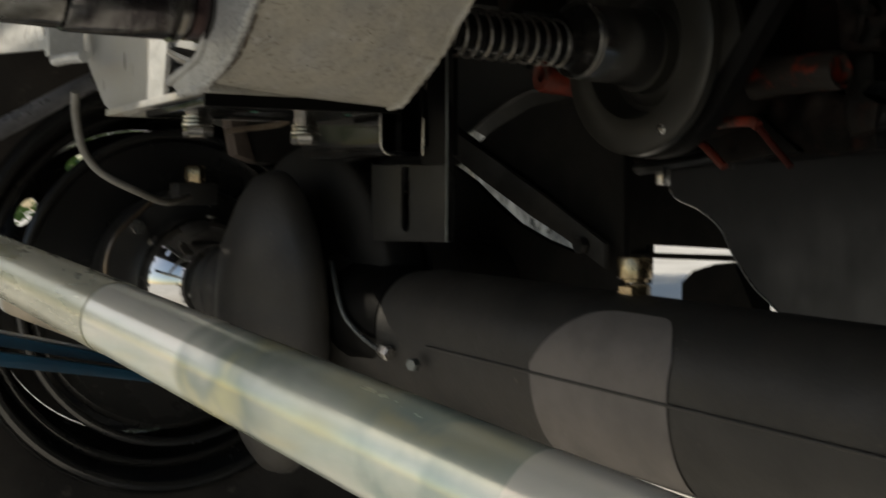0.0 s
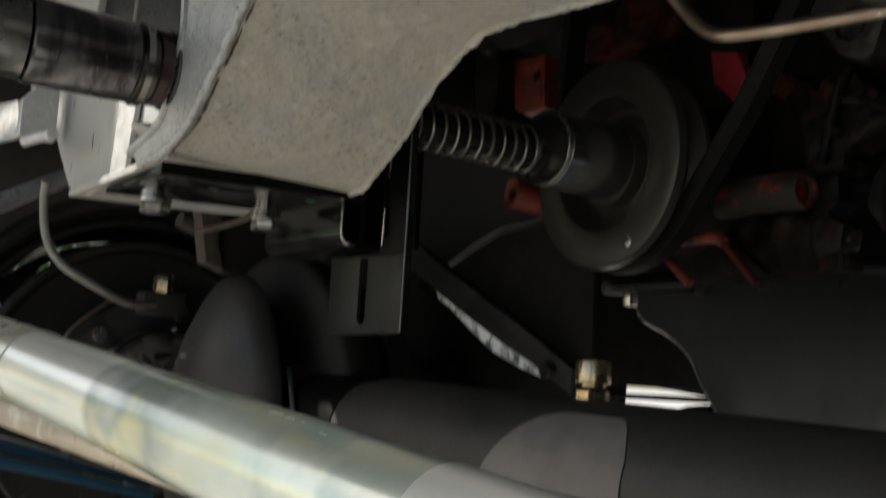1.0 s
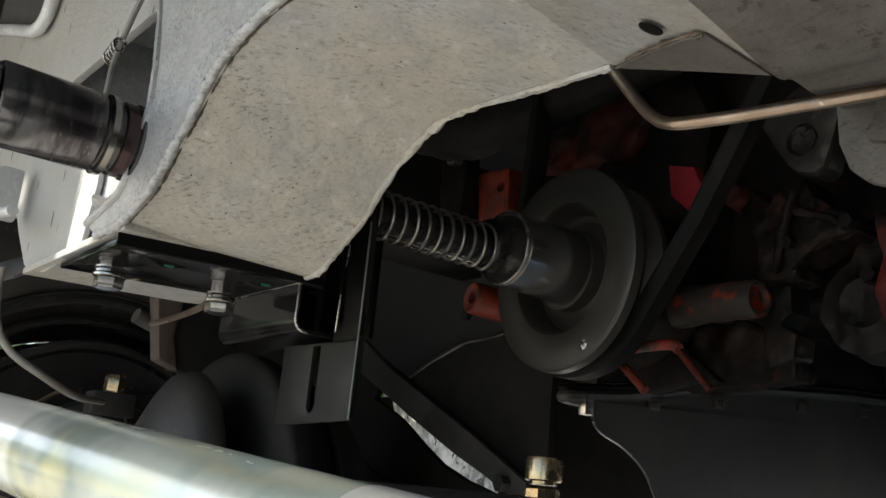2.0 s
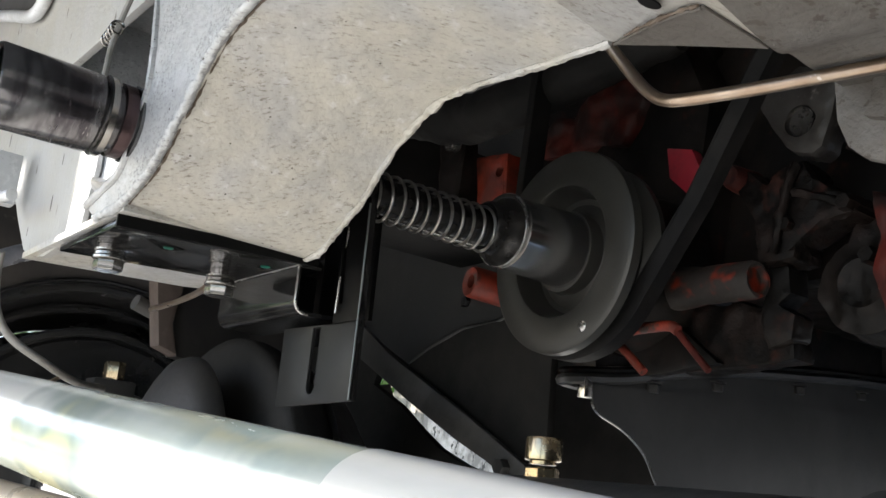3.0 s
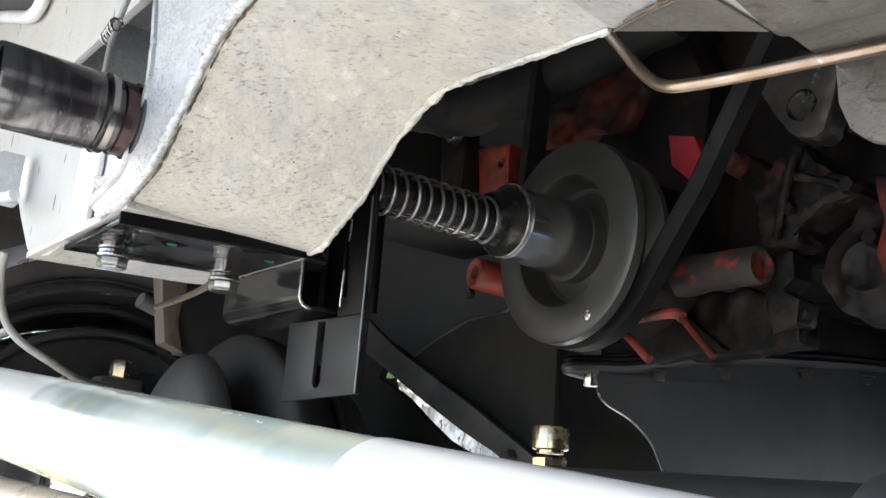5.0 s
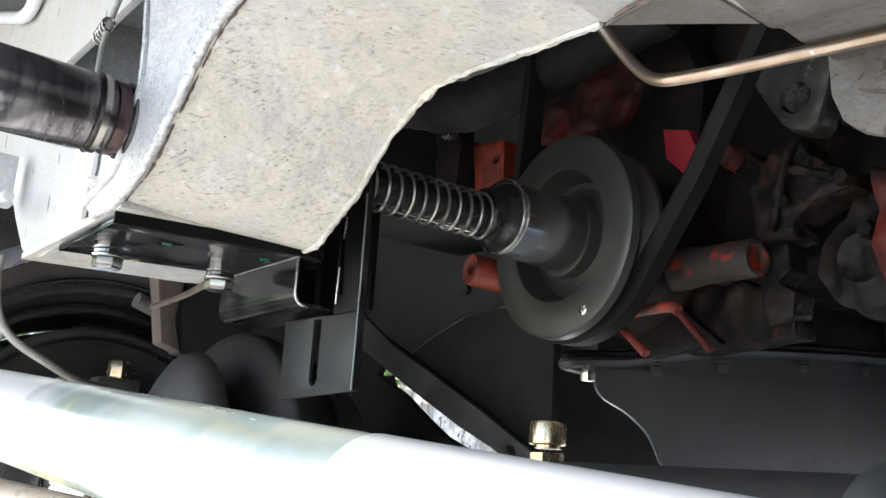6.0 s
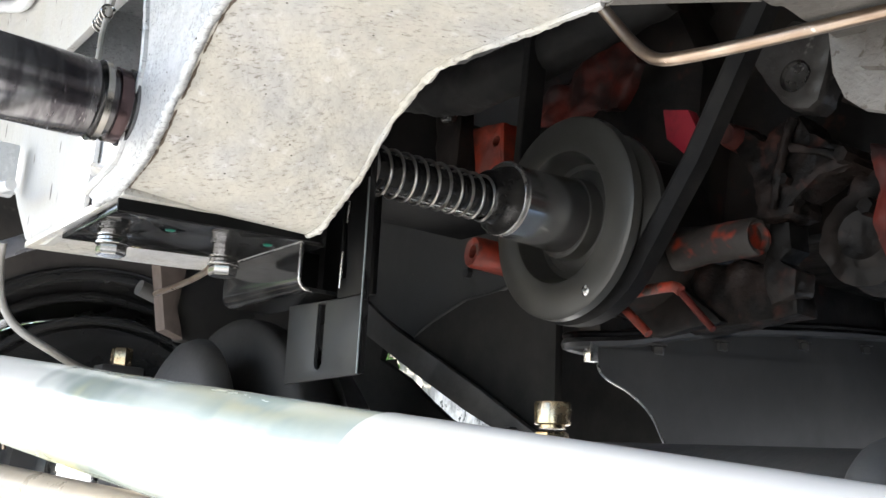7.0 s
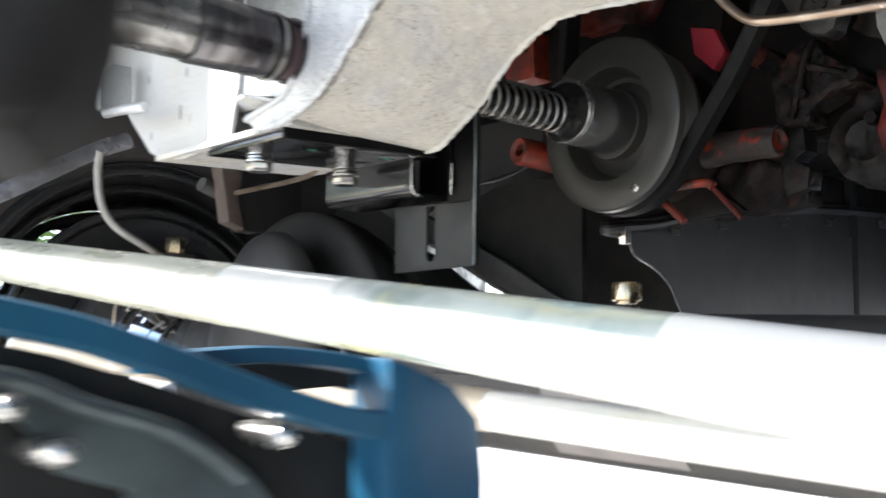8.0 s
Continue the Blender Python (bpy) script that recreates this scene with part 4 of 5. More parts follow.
tee = thing("brake_tee", (0.425, 0.905, 0.53), "brass brake union on a black block above the swivel", "fitting")
part("block", block((0.405, 0.90, 0.512), (0.445, 0.925, 0.533), 0.003), BLACK_SATIN, tee)
part("union", hexagon((0.4255, 0.91, 0.533), (0, 0, 1), 0.0098, 0.017), BRASS, tee)

# ---- oil sump ----
sump = thing("oil_sump", (0.8, 0.5, 0.45), "satin black pressed steel oil sump with a bolted flange", "sump")
FL = [(0.75, 0.58, 0.552), (0.66, 0.525, 0.545), (0.60, 0.490, 0.5395), (0.572, 0.470, 0.5370), (0.585, 0.463, 0.5390), (0.625, 0.462, 0.5445), (0.68, 0.462, 0.5560), (0.74, 0.462, 0.5665), (0.82, 0.462, 0.5760), (0.97, 0.462, 0.590), (1.2, 0.462, 0.60), (1.44, 0.462, 0.603)]
part("flange", pipe(FL, 0.0042, 8, 8), SUMP, sump)
part("gasket", pipe([(r + 0.001, a + 0.002, z + 0.006) for r, a, z in FL], 0.0028, 8, 8), GREASE, sump)
EDGE = [(0.588, 0.462, 0.536), (0.5905, 0.462, 0.531), (0.5985, 0.462, 0.518), (0.6255, 0.462, 0.5085), (0.648, 0.462, 0.4945), (0.664, 0.462, 0.473), (0.6875, 0.462, 0.4497), (0.7152, 0.462, 0.4309), (0.745, 0.462, 0.400)]
BACK = [(r + 0.16, 0.462 + 0.085, z + 0.002) for r, a, z in EDGE]
part("pan_front", ruled(BACK, EDGE, 0.002, 8, 6), SUMP, sump)
SIDE = [(1.44, 0.464, 0.595), (1.44, 0.464, 0.57), (1.44, 0.464, 0.55), (1.44, 0.464, 0.53), (1.44, 0.464, 0.50), (1.44, 0.464, 0.47), (1.44, 0.464, 0.43), (1.44, 0.464, 0.39), (1.44, 0.464, 0.36)]
SIDE = [(1.9, a, e[2] + (z - e[2]) * (1.9 - e[0]) / (r - e[0])) for e, (r, a, z) in zip(EDGE, SIDE)]
part("pan", ruled(EDGE, SIDE, 0.002, 8, 32), SUMP, sump)
SKIRT = [(0.588, 0.464, 0.536), (0.68, 0.464, 0.5418), (0.74, 0.464, 0.5459), (0.82, 0.464, 0.5514), (0.97, 0.464, 0.5618), (1.44, 0.464, 0.594)]
LIP = [(0.588, 0.464, 0.538), (0.68, 0.464, 0.5550), (0.74, 0.464, 0.5655), (0.82, 0.464, 0.5750), (0.97, 0.464, 0.589), (1.44, 0.464, 0.599)]
part("pan_skirt", ruled(SKIRT, LIP, 0.002, 6, 3), SUMP, sump)
for r, z in ((0.6539, 0.5385), (0.7286, 0.5500), (0.8377, 0.5632), (0.9339, 0.5715), (1.06, 0.580)):
    held = part("flange_bolt", hexagon((r, 0.4625, z), (0, 0, 1), 0.0062, 0.0062), SUMP, sump)
    part("bolt_washer", lathe([(0, 0.0078), (0.0014, 0.0078)], (r, 0.4625, z + 0.0062), (0, 0, 1), 20), SUMP, held)
part("pipe_clip", block((0.583, 0.459, 0.5260), (0.591, 0.466, 0.5400), 0.001), STEEL, sump)
# no wire: a steel strand drawn as the highlight on the pan's edge
wire = thing("sump_edge_glint", (0.6, 0.46, 0.5), "thin bright strand for the highlight down the sump's edge", "wire")
part("strand", pipe([(r - 0.0005, a - 0.0006, z) for r, a, z in EDGE], 0.0009, 6, 6), STEEL, wire)
cover = thing("rubber_hose", (0.40, 0.153, 0.42), "dusty black rubber hose elbow beside the axle", "hose")
part("body", pipe([(0.4040, 0.16, 0.385), (0.4043, 0.16, 0.425), (0.4060, 0.16, 0.4410), (0.4115, 0.16, 0.4490), (0.4260, 0.16, 0.4530), (0.47, 0.15, 0.4545)], 0.0120, 28, 8), GUARD, cover)
part("clamp_ring", lathe([(-0.004, 0.0119), (-0.004, 0.0134), (0.004, 0.0134), (0.004, 0.0119)], (0.4042, 0.16, 0.412), (0.0, 0.0, 1), 32), DARK_STEEL, cover, "dark steel clamp ring")

RED_FLAKE = mat("flaking_red_paint", (0.045, 0.039, 0.035), 0.5, 0.1, (0.025, 0.022, 0.02), 30, 0.7, 0.4, 120, (0.27, 0.032, 0.014), 34, 0.53, 0.12, spot_soft=0.16, spec=0.2)
# ---- engine ----
engine = thing("engine_block", (0.8, 0.45, 0.6), "grimy red painted engine block behind the crank pulley", "engine")
part("crankcase", block((0.66, 0.475, 0.60), (1.3, 0.62, 0.86), 0.012), GREASE, engine)
part("side_cover", block((0.655, 0.345, 0.622), (1.3, 0.47, 0.84), 0.02), GREASE, engine)
part("crankcase_skirt", slab([(0.60, 0.549), (0.68, 0.563), (0.74, 0.573), (0.82, 0.582), (0.97, 0.596), (1.2, 0.605), (1.2, 0.64), (0.60, 0.62)], "a", 0.466, 0.02, 0.002), GREASE, engine)
part("timing_cover", slab([(0.405, 0.578), (0.42, 0.566), (0.50, 0.556), (0.53, 0.60), (0.56, 0.69), (0.56, 0.78), (0.42, 0.82), (0.375, 0.72), (0.388, 0.62)], "r", 0.60, 0.062, 0.014), GREASE, engine)
part("crank_boss", lathe([(0.565, 0.045), (0.57, 0.05), (0.605, 0.055)], (0, PC[0], PC[1]), (1, 0, 0), 40), GREASE, engine)
part("red_lug_upper", roughened(slab([(0.608, 0.733), (0.5676, 0.7285), (0.5655, 0.684), (0.592, 0.684), (0.603, 0.690)], "r", 0.592, 0.025, 0.003, holes=[circle((0.577, 0.714), 0.004, 12)]), 2, 0.0012, 110), RED, engine, "bright red painted lug")
lug = roughened(lathe([(0.012, 0.0), (0.012, 0.0046), (0.001, 0.0050), (0.0, 0.0104), (0.002, 0.0116), (0.06, 0.0122)], (0.5365, 0.5335, 0.6050), (1, -0.17, -0.08), 32), 1, 0.0006, 130)
part("red_boss", lug, RED, engine, "red painted bolt boss")
part("red_cylinder", roughened(lathe([(0.004, 0.0), (0.004, 0.0075), (0, 0.0085), (0, 0.0105), (0.003, 0.0112), (0.030, 0.0116), (0.046, 0.0122), (0.060, 0.0140)], (0.580, 0.3225, 0.5893), (0.05, 1, 0.035), 32), 1, 0.0009, 120), RED_FLAKE, engine, "grey cylindrical cover with flaking red paint")
part("broken_flange", roughened(slab([(0.3245, 0.6025), (0.3120, 0.5985), (0.3105, 0.5830), (0.3190, 0.5770), (0.3080, 0.5700), (0.3100, 0.5560), (0.3260, 0.5510), (0.3300, 0.5740)], "r", 0.594, 0.02, 0.002), 3, 0.0016, 100), GREASE, engine, "dark greasy flange beside the cover")
part("lower_casting", roughened(slab([(0.388, 0.584), (0.345, 0.582), (0.314, 0.570), (0.312, 0.545), (0.39, 0.541)], "r", 0.600, 0.02, 0.003), 3, 0.0022, 80), CAST, engine, "greasy lower timing casting")
part("red_rib", pipe([(0.5610, 0.4215, 0.5556), (0.5610, 0.4131, 0.5585), (0.5610, 0.4030, 0.5620), (0.5610, 0.3859, 0.5630), (0.5610, 0.3702, 0.5626), (0.5610, 0.3642, 0.5593)], 0.0034, 10, 6), RED, engine, "bright red casting rib")
part("red_rib", pipe([(0.5605, 0.4145, 0.5586), (0.5605, 0.4037, 0.5492), (0.5605, 0.3886, 0.5357)], 0.0028, 10, 6), RED, engine, "bright red casting rib")
part("dark_rib", pipe([(0.5630, 0.3667, 0.5599), (0.5630, 0.3551, 0.5475), (0.5630, 0.3429, 0.5346)], 0.0022, 10, 6), RED_GRIMY, engine, "grimy red casting rib")
part("casting_web", roughened(slab([(0.44, 0.564), (0.39, 0.570), (0.36, 0.545), (0.415, 0.540)], "r", 0.594, 0.012, 0.002), 2, 0.0012, 90), GREASE, engine)
part("red_blade", slab([(0.398, 0.690), (0.377, 0.684), (0.368, 0.665), (0.378, 0.652), (0.395, 0.668)], "r", 0.585, 0.010, 0.002), mat("crimson_paint", (0.32, 0.015, 0.03), 0.5, 0.0, (0.16, 0.012, 0.02), 50, 0.5, 0.3, 120), engine, "crimson painted tab")
part("red_gallery", roughened(slab([(0.560, 0.7330), (0.4965, 0.7420), (0.4377, 0.772), (0.425, 0.735), (0.4450, 0.7060), (0.5250, 0.7120)], "r", 0.592, 0.03, 0.008), 4, 0.0060, 42), RED_GRIMY, engine, "grimy red water gallery casting")
part("front_plate", slab([(0.40, 0.60), (0.30, 0.60), (0.27, 0.64), (0.27, 0.76), (0.36, 0.80), (0.44, 0.74)], "r", 0.635, 0.02, 0.004), GREASE, engine)
pump = thing("water_pump", (0.6, 0.31, 0.68), "greasy cast alloy pump housing with three bolt ears", "pump")
ALLOY = mat("scuffed_alloy", (0.042, 0.039, 0.037), 0.45, 0.2, (0.022, 0.019, 0.017), 40, 0.7, 0.6, 90, (0.15, 0.14, 0.13), 70, 0.62, 0.12, spot_soft=0.12)
ear = part("ear", roughened(slab([(0.3240, 0.6990), (0.3158, 0.6843), (0.3040, 0.6660), (0.2974, 0.6606), (0.2867, 0.6570), (0.2800, 0.6607), (0.2730, 0.6803), (0.2690, 0.7000), (0.2943, 0.7150)], "r", 0.577, 0.02, 0.004, holes=[circle((0.2945, 0.6795), 0.0092, 20)]), 2, 0.0010, 120), ALLOY, pump, "scuffed bare alloy ear")
part("ear_bush", lathe([(0.580, 0.0048), (0.580, 0.0080), (0.578, 0.0088), (0.592, 0.0090)], (0, 0.2945, 0.6795), (1, 0, 0), 28), DARK_STEEL, ear, "dark bush in the ear")
part("ear_bolt", lathe([(0.585, 0.0), (0.5845, 0.0040), (0.595, 0.0046)], (0, 0.2935, 0.6798), (1, 0, 0), 18), CORE, ear)
part("body", roughened(slab([(0.3459, 0.6612), (0.3337, 0.6600), (0.3200, 0.6478), (0.3140, 0.6569), (0.2972, 0.6590), (0.2903, 0.6458), (0.2651, 0.6310), (0.2640, 0.6215), (0.2858, 0.6190), (0.3003, 0.6094), (0.3024, 0.6000), (0.3280, 0.6000), (0.3290, 0.6268), (0.3420, 0.6471)], "r", 0.584, 0.03, 0.005), 4, 0.0020, 150), CAST, pump, "three-armed grimy casting")
part("boss", roughened(lathe([(0.578, 0.003), (0.577, 0.0060), (0.580, 0.0075), (0.60, 0.009)], (0, 0.3420, 0.6560), (1, 0, 0), 20), 1, 0.0008, 140), RED_GRIMY, pump)
part("rib", bead([(0.582, 0.300, 0.656), (0.580, 0.304, 0.640), (0.580, 0.309, 0.622), (0.582, 0.314, 0.604)], 0.0030, 8, 12, 0.5), CAST, pump, "raised casting rib")
part("rib", bead([(0.582, 0.304, 0.640), (0.582, 0.286, 0.633), (0.583, 0.268, 0.626)], 0.0026, 8, 12, 0.5), CAST, pump, "raised casting rib")
part("outlet", roughened(pipe([(0.60, 0.255, 0.655), (0.59, 0.235, 0.690), (0.58, 0.215, 0.72)], 0.022, 18, 6), 1, 0.0015, 80), CAST, pump)
part("cover", roughened(lathe([(0.60, 0.010), (0.598, 0.0140), (0.602, 0.020), (0.604, 0.028), (0.63, 0.03)], (0, 0.270, 0.585), (1, 0, 0), 36), 2, 0.0022, 80), GREASE, pump)
part("cover_lobe", roughened(lathe([(0.605, 0.008), (0.605, 0.03), (0.61, 0.034), (0.64, 0.036)], (0, 0.250, 0.605), (1, 0, 0), 36), 2, 0.0025, 70), CAST, pump)
for r, a, z, rad in ((0.5780, 0.3050, 0.6200, 0.0040), (0.5780, 0.2690, 0.6265, 0.0050), (0.588, 0.2620, 0.5980, 0.0050)):
    part("flange_bolt", hexagon((r, a, z), (1, 0, 0), rad, 0.012), CAST, pump)
part("side_flange", roughened(slab([(0.2580, 0.6334), (0.2476, 0.6281), (0.2265, 0.6086), (0.2283, 0.5558), (0.2517, 0.5640), (0.2574, 0.5859), (0.2531, 0.6071)], "r", 0.585, 0.03, 0.005), 3, 0.0022, 80), RED_GRIMY, pump, "grimy reddish side flange")
upper = thing("steering_box", (0.55, 0.55, 0.74), "black painted casting above the pulley", "casting")
part("casting", roughened(pipe([(0.55, 0.66, 0.775), (0.55, 0.575, 0.745), (0.55, 0.53, 0.742), (0.56, 0.46, 0.752), (0.57, 0.38, 0.765)], (0.022, 0.016), 18, 8), 1, 0.0022, 60), VOID_BLACK, upper)
part("foot", roughened(slab([(0.640, 0.775), (0.606, 0.775), (0.602, 0.735), (0.606, 0.690), (0.618, 0.660), (0.630, 0.662), (0.634, 0.700)], "r", 0.575, 0.014, 0.003), 3, 0.0012, 90), GREASE, upper, "grimy black mounting arm")
part("foot_bolt", hexagon((0.556, 0.60, 0.735), (1, 0, 0), 0.008, 0.01), STEEL, upper)

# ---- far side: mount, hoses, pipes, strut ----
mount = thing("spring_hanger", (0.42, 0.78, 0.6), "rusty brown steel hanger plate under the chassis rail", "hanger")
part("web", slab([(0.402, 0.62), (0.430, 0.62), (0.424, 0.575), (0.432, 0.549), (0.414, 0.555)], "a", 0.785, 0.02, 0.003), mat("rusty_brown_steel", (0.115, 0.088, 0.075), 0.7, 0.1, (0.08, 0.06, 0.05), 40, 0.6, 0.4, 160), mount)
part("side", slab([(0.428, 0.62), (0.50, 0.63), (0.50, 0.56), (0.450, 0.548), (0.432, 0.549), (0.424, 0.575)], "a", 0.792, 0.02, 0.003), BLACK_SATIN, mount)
hose = thing("brake_hose", (0.30, 0.75, 0.53), "grey flexible brake hose in a drooping curve", "hose")
part("tube", pipe([(0.2675, 0.735, 0.595), (0.270, 0.745, 0.580), (0.2760, 0.75, 0.555), (0.290, 0.752, 0.537), (0.318, 0.755, 0.523), (0.350, 0.78, 0.515), (0.40, 0.86, 0.52)], 0.0030, 10, 8), WIRE_GREY, hose)
line = thing("brake_pipe", (0.32, 0.75, 0.49), "thin metal brake pipe curving down past the wheel", "pipe")
part("tube", pipe([(0.338, 0.77, 0.518), (0.320, 0.755, 0.507), (0.300, 0.75, 0.490), (0.292, 0.75, 0.470), (0.292, 0.75, 0.45)], 0.0016, 8, 8), COPPER, line)
clip = thing("pipe_stub", (0.38, 0.6, 0.56), "short bent copper pipe behind the bracket bolts", "pipe")
part("tube", pipe([(0.3703, 0.7000, 0.5685), (0.3674, 0.6600, 0.5679), (0.3602, 0.6100, 0.5662), (0.3526, 0.5700, 0.5656), (0.3489, 0.5550, 0.5684)], 0.0022, 8, 8), COPPER, clip)
part("sleeve", pipe([(0.3968, 0.808, 0.5912), (0.415, 0.81, 0.5860), (0.4446, 0.812, 0.5772)], 0.0068, 16, 4), STRUT, clip, "dark grey end sleeve")
fuel = thing("bent_pipe", (0.38, 0.2, 0.6), "bent bare cupronickel pipe under the rail", "pipe")
part("tube", pipe([(0.375, 0.278, 0.672), (0.381, 0.2640, 0.6480), (0.384, 0.2545, 0.6338), (0.385, 0.2463, 0.6228), (0.3845, 0.2386, 0.6147), (0.3835, 0.2312, 0.6095), (0.3830, 0.2210, 0.6063), (0.3870, 0.2000, 0.6048), (0.3935, 0.1720, 0.6044), (0.4020, 0.1340, 0.6040), (0.4280, 0.020, 0.6025)], 0.0026, 16, 10), COPPER, fuel)
lead = thing("earth_wire", (0.243, 0.48, 0.66), "rusty wire with a wound coil over the sleeve", "wire")
part("strand", pipe([(0.236, 0.464, 0.624), (0.240, 0.474, 0.645), (0.2425, 0.480, 0.665), (0.246, 0.474, 0.690), (0.25, 0.46, 0.715)], 0.0016, 8, 8), WIRE_GREY, lead)
wc = []
for i in range(61):
    k = math.tau * 5 * i / 60
    wc.append((0.2425 + 0.0030 * math.cos(k), 0.484 + 0.015 * (i / 60 - 0.5), 0.6705 - 0.004 * (i / 60 - 0.5) + 0.0030 * math.sin(k)))
part("coil", pipe(wc, 0.0008, 6, 0), PLATED, lead)
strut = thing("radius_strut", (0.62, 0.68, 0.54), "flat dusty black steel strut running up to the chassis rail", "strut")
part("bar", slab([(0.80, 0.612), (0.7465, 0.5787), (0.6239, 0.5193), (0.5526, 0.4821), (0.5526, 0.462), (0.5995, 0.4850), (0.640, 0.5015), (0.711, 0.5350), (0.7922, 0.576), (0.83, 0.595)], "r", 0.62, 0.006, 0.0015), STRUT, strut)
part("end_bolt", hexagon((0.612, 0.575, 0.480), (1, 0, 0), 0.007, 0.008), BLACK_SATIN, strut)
panel = thing("gearbox_guard", (0.75, 0.85, 0.65), "dark grey steel panel beside the engine", "panel")
part("sheet", slab([(0.749, 0.635), (0.66, 0.66), (0.66, 0.86), (1.0, 0.86), (1.0, 0.585), (0.92, 0.590), (0.897, 0.599), (0.860, 0.614), (0.8035, 0.631)], "r", 0.75, 0.004), GUARD, panel)
part("folded_edge", pipe([(0.749, 0.66, 0.66), (0.749, 0.749, 0.635), (0.749, 0.8035, 0.631), (0.749, 0.86, 0.614), (0.749, 0.92, 0.590), (0.749, 1.0, 0.585)], 0.0025, 8, 6), GUARD, panel, "folded lower edge")
part("panel_bolt", hexagon((0.744, 0.80, 0.66), (1, 0, 0), 0.006, 0.006), BLACK_SATIN, panel)
# added black slabs that stand for the dark behind strut and sump
gear = thing("dark_filler", (1.0, 0.7, 0.6), "black slabs added to fill the dark space behind the engine", "gearbox")
part("rear_filler", slab([(0.46, 0.47), (0.60, 0.452), (0.80, 0.470), (0.9307, 0.4983), (0.9986, 0.5258), (1.158, 0.6061), (1.3519, 0.6822), (1.42, 0.71), (1.42, 0.90), (0.46, 0.90)], "r", 0.98, 0.02, 0.006), VOID_BLACK, gear)
part("bell_rib", pipe([(0.93, 0.66, 0.52), (0.90, 0.60, 0.56), (0.88, 0.56, 0.60)], 0.004, 8, 5), BLACK_SATIN, gear)
part("bell_rib", pipe([(0.93, 0.74, 0.50), (0.93, 0.70, 0.58), (0.92, 0.66, 0.66)], 0.004, 8, 5), BLACK_SATIN, gear)
part("middle_filler", slab([(0.475, 0.470), (0.58, 0.470), (0.695, 0.471), (0.698, 0.43), (0.79, 0.43), (0.79, 0.64), (0.475, 0.64)], "r", 0.82, 0.012, 0.003), VOID_BLACK, gear)
part("front_filler", slab([(0.5466, 0.4740), (0.5466, 0.435), (0.92, 0.435), (0.92, 0.60), (0.80, 0.600), (0.7388, 0.570), (0.7062, 0.5837), (0.6595, 0.5979), (0.615, 0.6012), (0.5599, 0.596), (0.5466, 0.590)], "r", 0.635, 0.008, 0.002, holes=[[(0.785, 0.567), (0.70, 0.527), (0.640, 0.4995), (0.5995, 0.4855), (0.6005, 0.4720), (0.6426, 0.4826), (0.6797, 0.4960), (0.7080, 0.5120), (0.745, 0.535), (0.79, 0.555)]]), VOID_BLACK, gear)
part("drain_boss", slab([(0.650, 0.4355), (0.636, 0.4480), (0.612, 0.4553), (0.5868, 0.4586), (0.566, 0.4203), (0.566, 0.39), (0.65, 0.39)], "r", 0.82, 0.03, 0.004), VOID_BLACK, gear)
part("brake_line", pipe([(0.815, 0.71, 0.4605), (0.815, 0.62, 0.4618), (0.815, 0.475, 0.4645)], 0.0028, 8, 3), VOID_BLACK, gear)
axpipe = thing("axle_pipe", (0.42, 0.55, 0.45), "thin metal brake pipe clipped along the axle", "pipe")
part("tube", pipe([(0.425, 0.640, 0.470), (0.414, 0.6057, 0.4396), (0.412, 0.5859, 0.4275), (0.412, 0.5633, 0.4191), (0.412, 0.5470, 0.4158)], 0.0019, 10, 8), GREY_STEEL, axpipe)
part("union_nut", hexagon((0.412, 0.5500, 0.4165), (0, -1, -0.15), 0.0050, 0.012), STEEL, axpipe, "bright union nut")
part("clip_stud", hexagon((0.412, 0.5075, 0.4125), (-1, -0.4, 0), 0.0042, 0.006), GREY_STEEL, axpipe)
steer = thing("steering_tube", (0.26, 0.8, 0.58), "grey painted steering tube sloping up to the frame", "steering rod")
part("tube", pipe([(0.15, 0.795, 0.525), (0.229, 0.80, 0.570), (0.290, 0.80, 0.606), (0.32, 0.80, 0.62)], 0.0072, 24, 6), mat("grey_tube_paint", (0.31, 0.31, 0.335), 0.3, 0.4, (0.13, 0.13, 0.145), 20, 0.5, 0.1, 120, (0.2, 0.19, 0.19), 60, 0.68, 0.1), steer)

# ---- blue jack parts ----
lever = thing("jack_lever", (0.25, 0.72, 0.41), "pair of blue enamelled flat jack levers behind the track rod", "lever")
part("bar", slab([(0.10, 0.452), (0.2100, 0.424), (0.3013, 0.3985), (0.36, 0.382), (0.36, 0.377), (0.3013, 0.3925), (0.2098, 0.4155), (0.10, 0.443)], "a", 0.72, 0.008, 0.001), BLUE, lever)
part("bar", slab([(0.10, 0.439), (0.2098, 0.4125), (0.3012, 0.3905), (0.36, 0.375), (0.36, 0.369), (0.3011, 0.3835), (0.2096, 0.4025), (0.10, 0.430)], "a", 0.712, 0.008, 0.001), BLUE, lever)
# pale strip painted for the reflection on top of the lever
part("top_reflection", pipe([(0.10, 0.725, 0.4535), (0.21, 0.725, 0.4255), (0.30, 0.725, 0.400)], 0.0013, 8, 3), GALV_LIT, lever)
jack = thing("trolley_jack", (0.08, 0.17, 0.35), "blue enamelled jack frame with grey steel side plates", "jack")


def ribbon(points, wide, thick, steps=8):
    """A flat bar on edge along a curve in the plane across the car."""
    return slab_strip(smooth_path(points, steps), wide, thick)


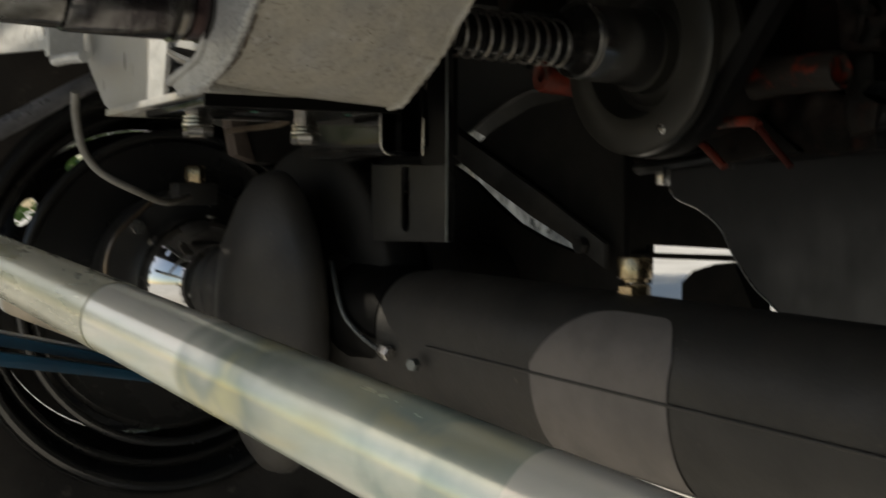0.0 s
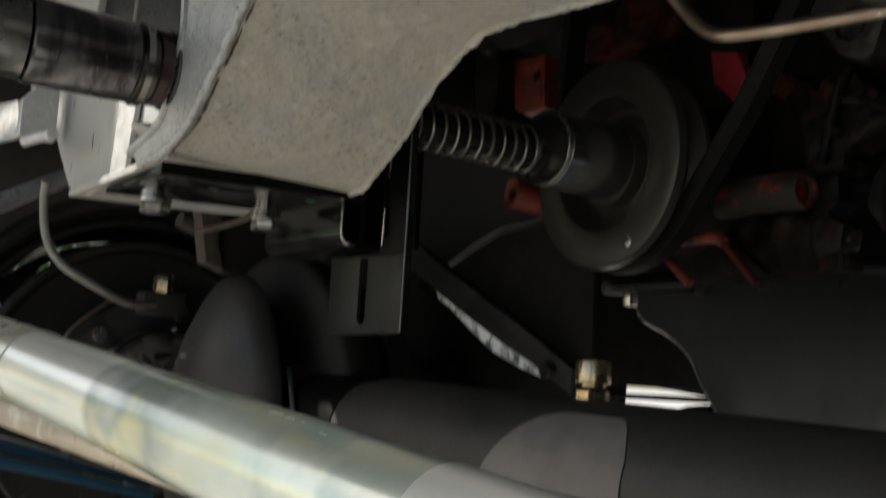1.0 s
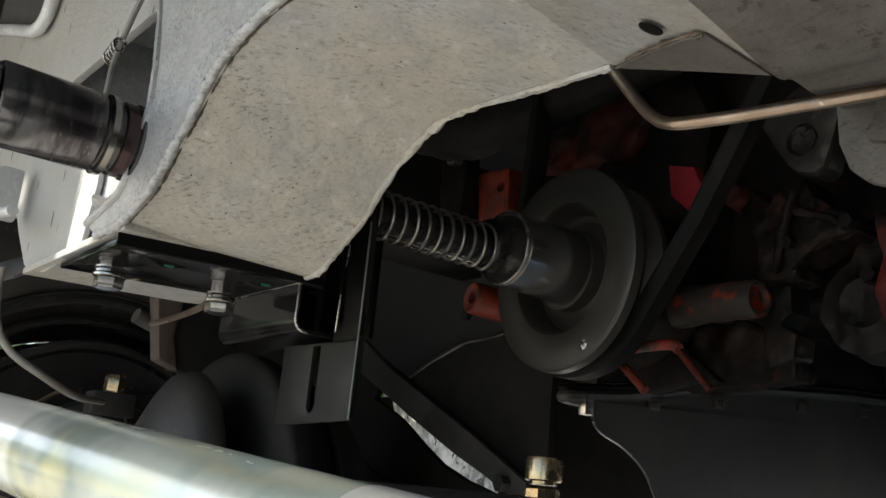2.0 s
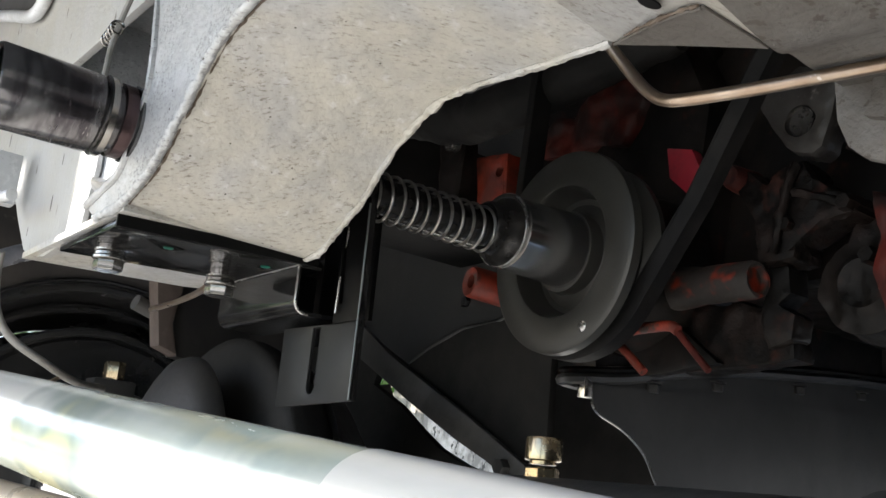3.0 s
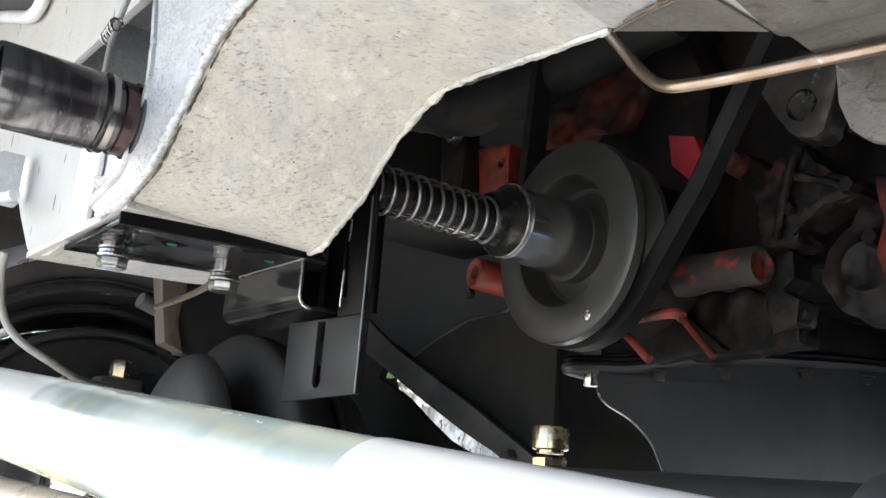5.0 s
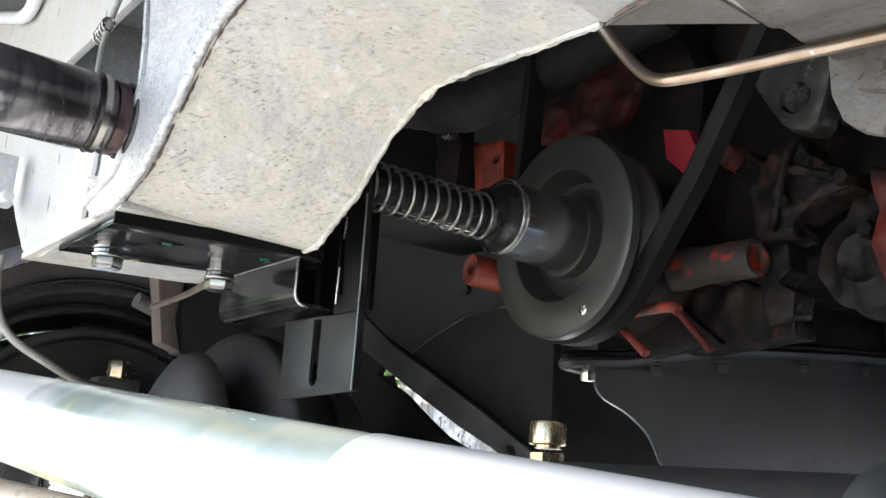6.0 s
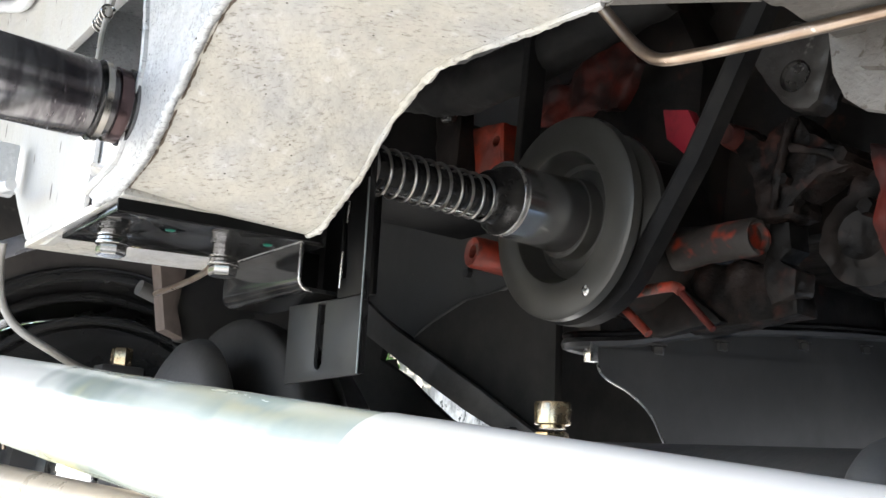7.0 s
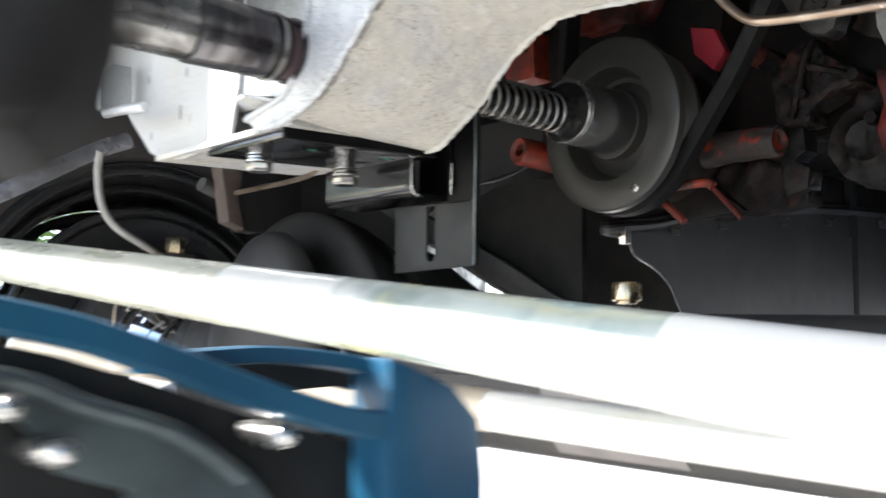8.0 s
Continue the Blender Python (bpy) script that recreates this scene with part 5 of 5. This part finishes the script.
def slab_strip(way, wide, thick):
    bm = bmesh.new()
    rings = []
    for i, p in enumerate(way):
        d = (way[min(i + 1, len(way) - 1)] - way[max(i - 1, 0)]).normalized()
        side = Vector((0, 1, 0))
        up = d.cross(side).normalized()
        rings.append([bm.verts.new(p + up * wide * x / 2 + side * thick * y / 2) for x, y in ((-1, -0.6), (-0.8, -1), (0.8, -1), (1, -0.6), (1, 0.6), (0.8, 1), (-0.8, 1), (-1, 0.6))])
    for p, q in zip(rings, rings[1:]):
        for k in range(8):
            bm.faces.new((p[k], p[(k + 1) % 8], q[(k + 1) % 8], q[k]))
    bm.faces.new(rings[0])
    bm.faces.new(rings[-1])
    return bm


part("lower_arm", ribbon([(-0.08, 0.17, 0.462), (0.006, 0.17, 0.4493), (0.034, 0.17, 0.4425), (0.058, 0.17, 0.4345), (0.084, 0.17, 0.4270), (0.098, 0.17, 0.4245)], 0.0068, 0.012), BLUE, jack)
part("upper_arm", ribbon([(0.036, 0.176, 0.4400), (0.050, 0.176, 0.4412), (0.068, 0.176, 0.4420), (0.088, 0.176, 0.4405), (0.100, 0.176, 0.4385)], 0.0042, 0.010), BLUE, jack)
part("upright", slab([(0.0955, 0.4420), (0.1035, 0.4395), (0.118, 0.4340), (0.127, 0.4255), (0.129, 0.41), (0.129, 0.36), (0.098, 0.36), (0.096, 0.41)], "a", 0.163, 0.016, 0.003), BLUE, jack)
part("cheek", slab([(0.104, 0.4390), (0.1225, 0.4365), (0.1325, 0.4290), (0.1345, 0.4200), (0.128, 0.4195), (0.1245, 0.4265), (0.116, 0.4330)], "a", 0.178, 0.004, 0.001), JACK_GREY, jack)
part("side_plate", slab([(-0.08, 0.447), (0.0048, 0.4405), (0.0114, 0.4388), (0.028, 0.4332), (0.0492, 0.4263), (0.0688, 0.4147), (0.077, 0.4059), (0.077, 0.372), (-0.08, 0.372)], "a", 0.1835, 0.004, 0.001, holes=[[(-0.010, 0.4280), (0.0112, 0.4287), (0.0156, 0.4285), (0.0211, 0.4231), (0.0243, 0.4171), (0.040, 0.4120), (0.040, 0.398), (-0.010, 0.398)]]), JACK_GREY, jack, "teal-grey steel side plate with a cut-out")
part("rib", pipe([(-0.06, 0.182, 0.4440), (0.0048, 0.182, 0.4385), (0.028, 0.182, 0.4312), (0.0492, 0.182, 0.4243), (0.0665, 0.182, 0.4130)], 0.0022, 10, 6), JACK_GREY, jack, "rolled upper edge")
for r, z in ((0.0085, 0.4318), (0.0195, 0.4225), (0.072, 0.4230)):
    part("pivot_bolt", lathe([(0, 0.0), (0.001, 0.002), (0.003, 0.0030), (0.022, 0.0030)], (r, 0.169, z), (0, 1, 0), 18), STEEL, jack)
# two black sheets put in for the shade behind and between the arms
part("back_plate", slab([(0.0001, 0.4466), (0.0255, 0.4415), (0.0453, 0.4360), (0.0742, 0.4267), (0.1140, 0.4167), (0.1147, 0.3847), (0.0027, 0.4002)], "a", 0.192, 0.003, 0.0005), VOID_BLACK, jack, "dark sheet added for the shade behind the arms")
part("gap_filler", slab([(0.0650, 0.4402), (0.0777, 0.4429), (0.0988, 0.4400), (0.1084, 0.4351), (0.1095, 0.4312), (0.0972, 0.4335), (0.0865, 0.4329), (0.0764, 0.4315), (0.0699, 0.4333)], "a", 0.188, 0.003, 0.0005), VOID_BLACK, jack, "dark sheet added for the shade between the arms")
part("foot", block((-0.05, 0.165, 0.037), (0.12, 0.190, 0.362), 0.004), JACK_GREY, jack)

hanging = thing("bumper_bracket", (-0.07, 0.06, 0.5), "black painted bracket hanging below the front panel", "bracket")
part("arm", slab([(-0.13, 0.83), (-0.05, 0.83), (-0.030, 0.60), (-0.026, 0.480), (-0.034, 0.462), (-0.06, 0.455), (-0.12, 0.455), (-0.13, 0.47)], "a", 0.050, 0.024, 0.006), VOID_BLACK, hanging)
part("edge_fold", pipe([(-0.05, 0.062, 0.83), (-0.030, 0.062, 0.60), (-0.026, 0.062, 0.480), (-0.034, 0.062, 0.462)], 0.006, 10, 6), VOID_BLACK, hanging, "rounded folded edge")

# ---- outside ----
pier = thing("stone_pier", (3.4, 4.1, 0.035), "rough grey rendered stone pier beside the hedge", "pier")
STONE = mat("rough_grey_render", (0.50, 0.45, 0.38), 0.9, 0.0, (0.20, 0.18, 0.15), 14, 0.8, 2.0, 40, (0.06, 0.055, 0.045), 26, 0.56, stretch=(1, 1, 0.5), spot_soft=0.04)
shape = block((3.10, 4.0, 0.035), (3.98, 4.4, 1.15), 0.02)
bmesh.ops.subdivide_edges(shape, edges=shape.edges[:], cuts=6, use_grid_fill=True)
for v in shape.verts:
    v.co += Vector((noise.noise(v.co * 9), noise.noise(v.co * 9 + Vector((7, 1, 3))), 0)) * 0.02
part("shaft", shape, STONE, pier)
part("coping", block((3.06, 3.96, 1.152), (4.02, 4.44, 1.22), 0.02), STONE, pier, "overhanging coping slab")
rng = random.Random(4)
verts, faces = [], []
for i in range(24000):
    a = 4.2 + rng.random() * 1.2
    r = -3 + rng.random() * 7.2
    z = 0.40 + 1.2 * rng.random() ** 0.8
    s = 0.022 + 0.026 * rng.random()
    n = Vector((rng.gauss(0, 1), rng.gauss(0, 1), rng.gauss(0, 1))).normalized()
    u, v, w = axes_of(n)
    c = Vector((r, a + 0.25 * math.sin(r * 2.1), z))
    k = len(verts)
    verts += [tuple(c + u * s), tuple(c + v * s * 0.5), tuple(c - u * s), tuple(c - v * s * 0.5)]
    faces.append((k, k + 1, k + 2, k + 3))
me = bpy.data.meshes.new("hedge")
me.from_pydata(verts, [], faces)
me.materials.append(LEAF)
hedge = new("hedge", me)
hedge.matrix_world = CAR
tagged(hedge, "sunlit green hedge leaves beyond the car", "hedge", kind="stuff")
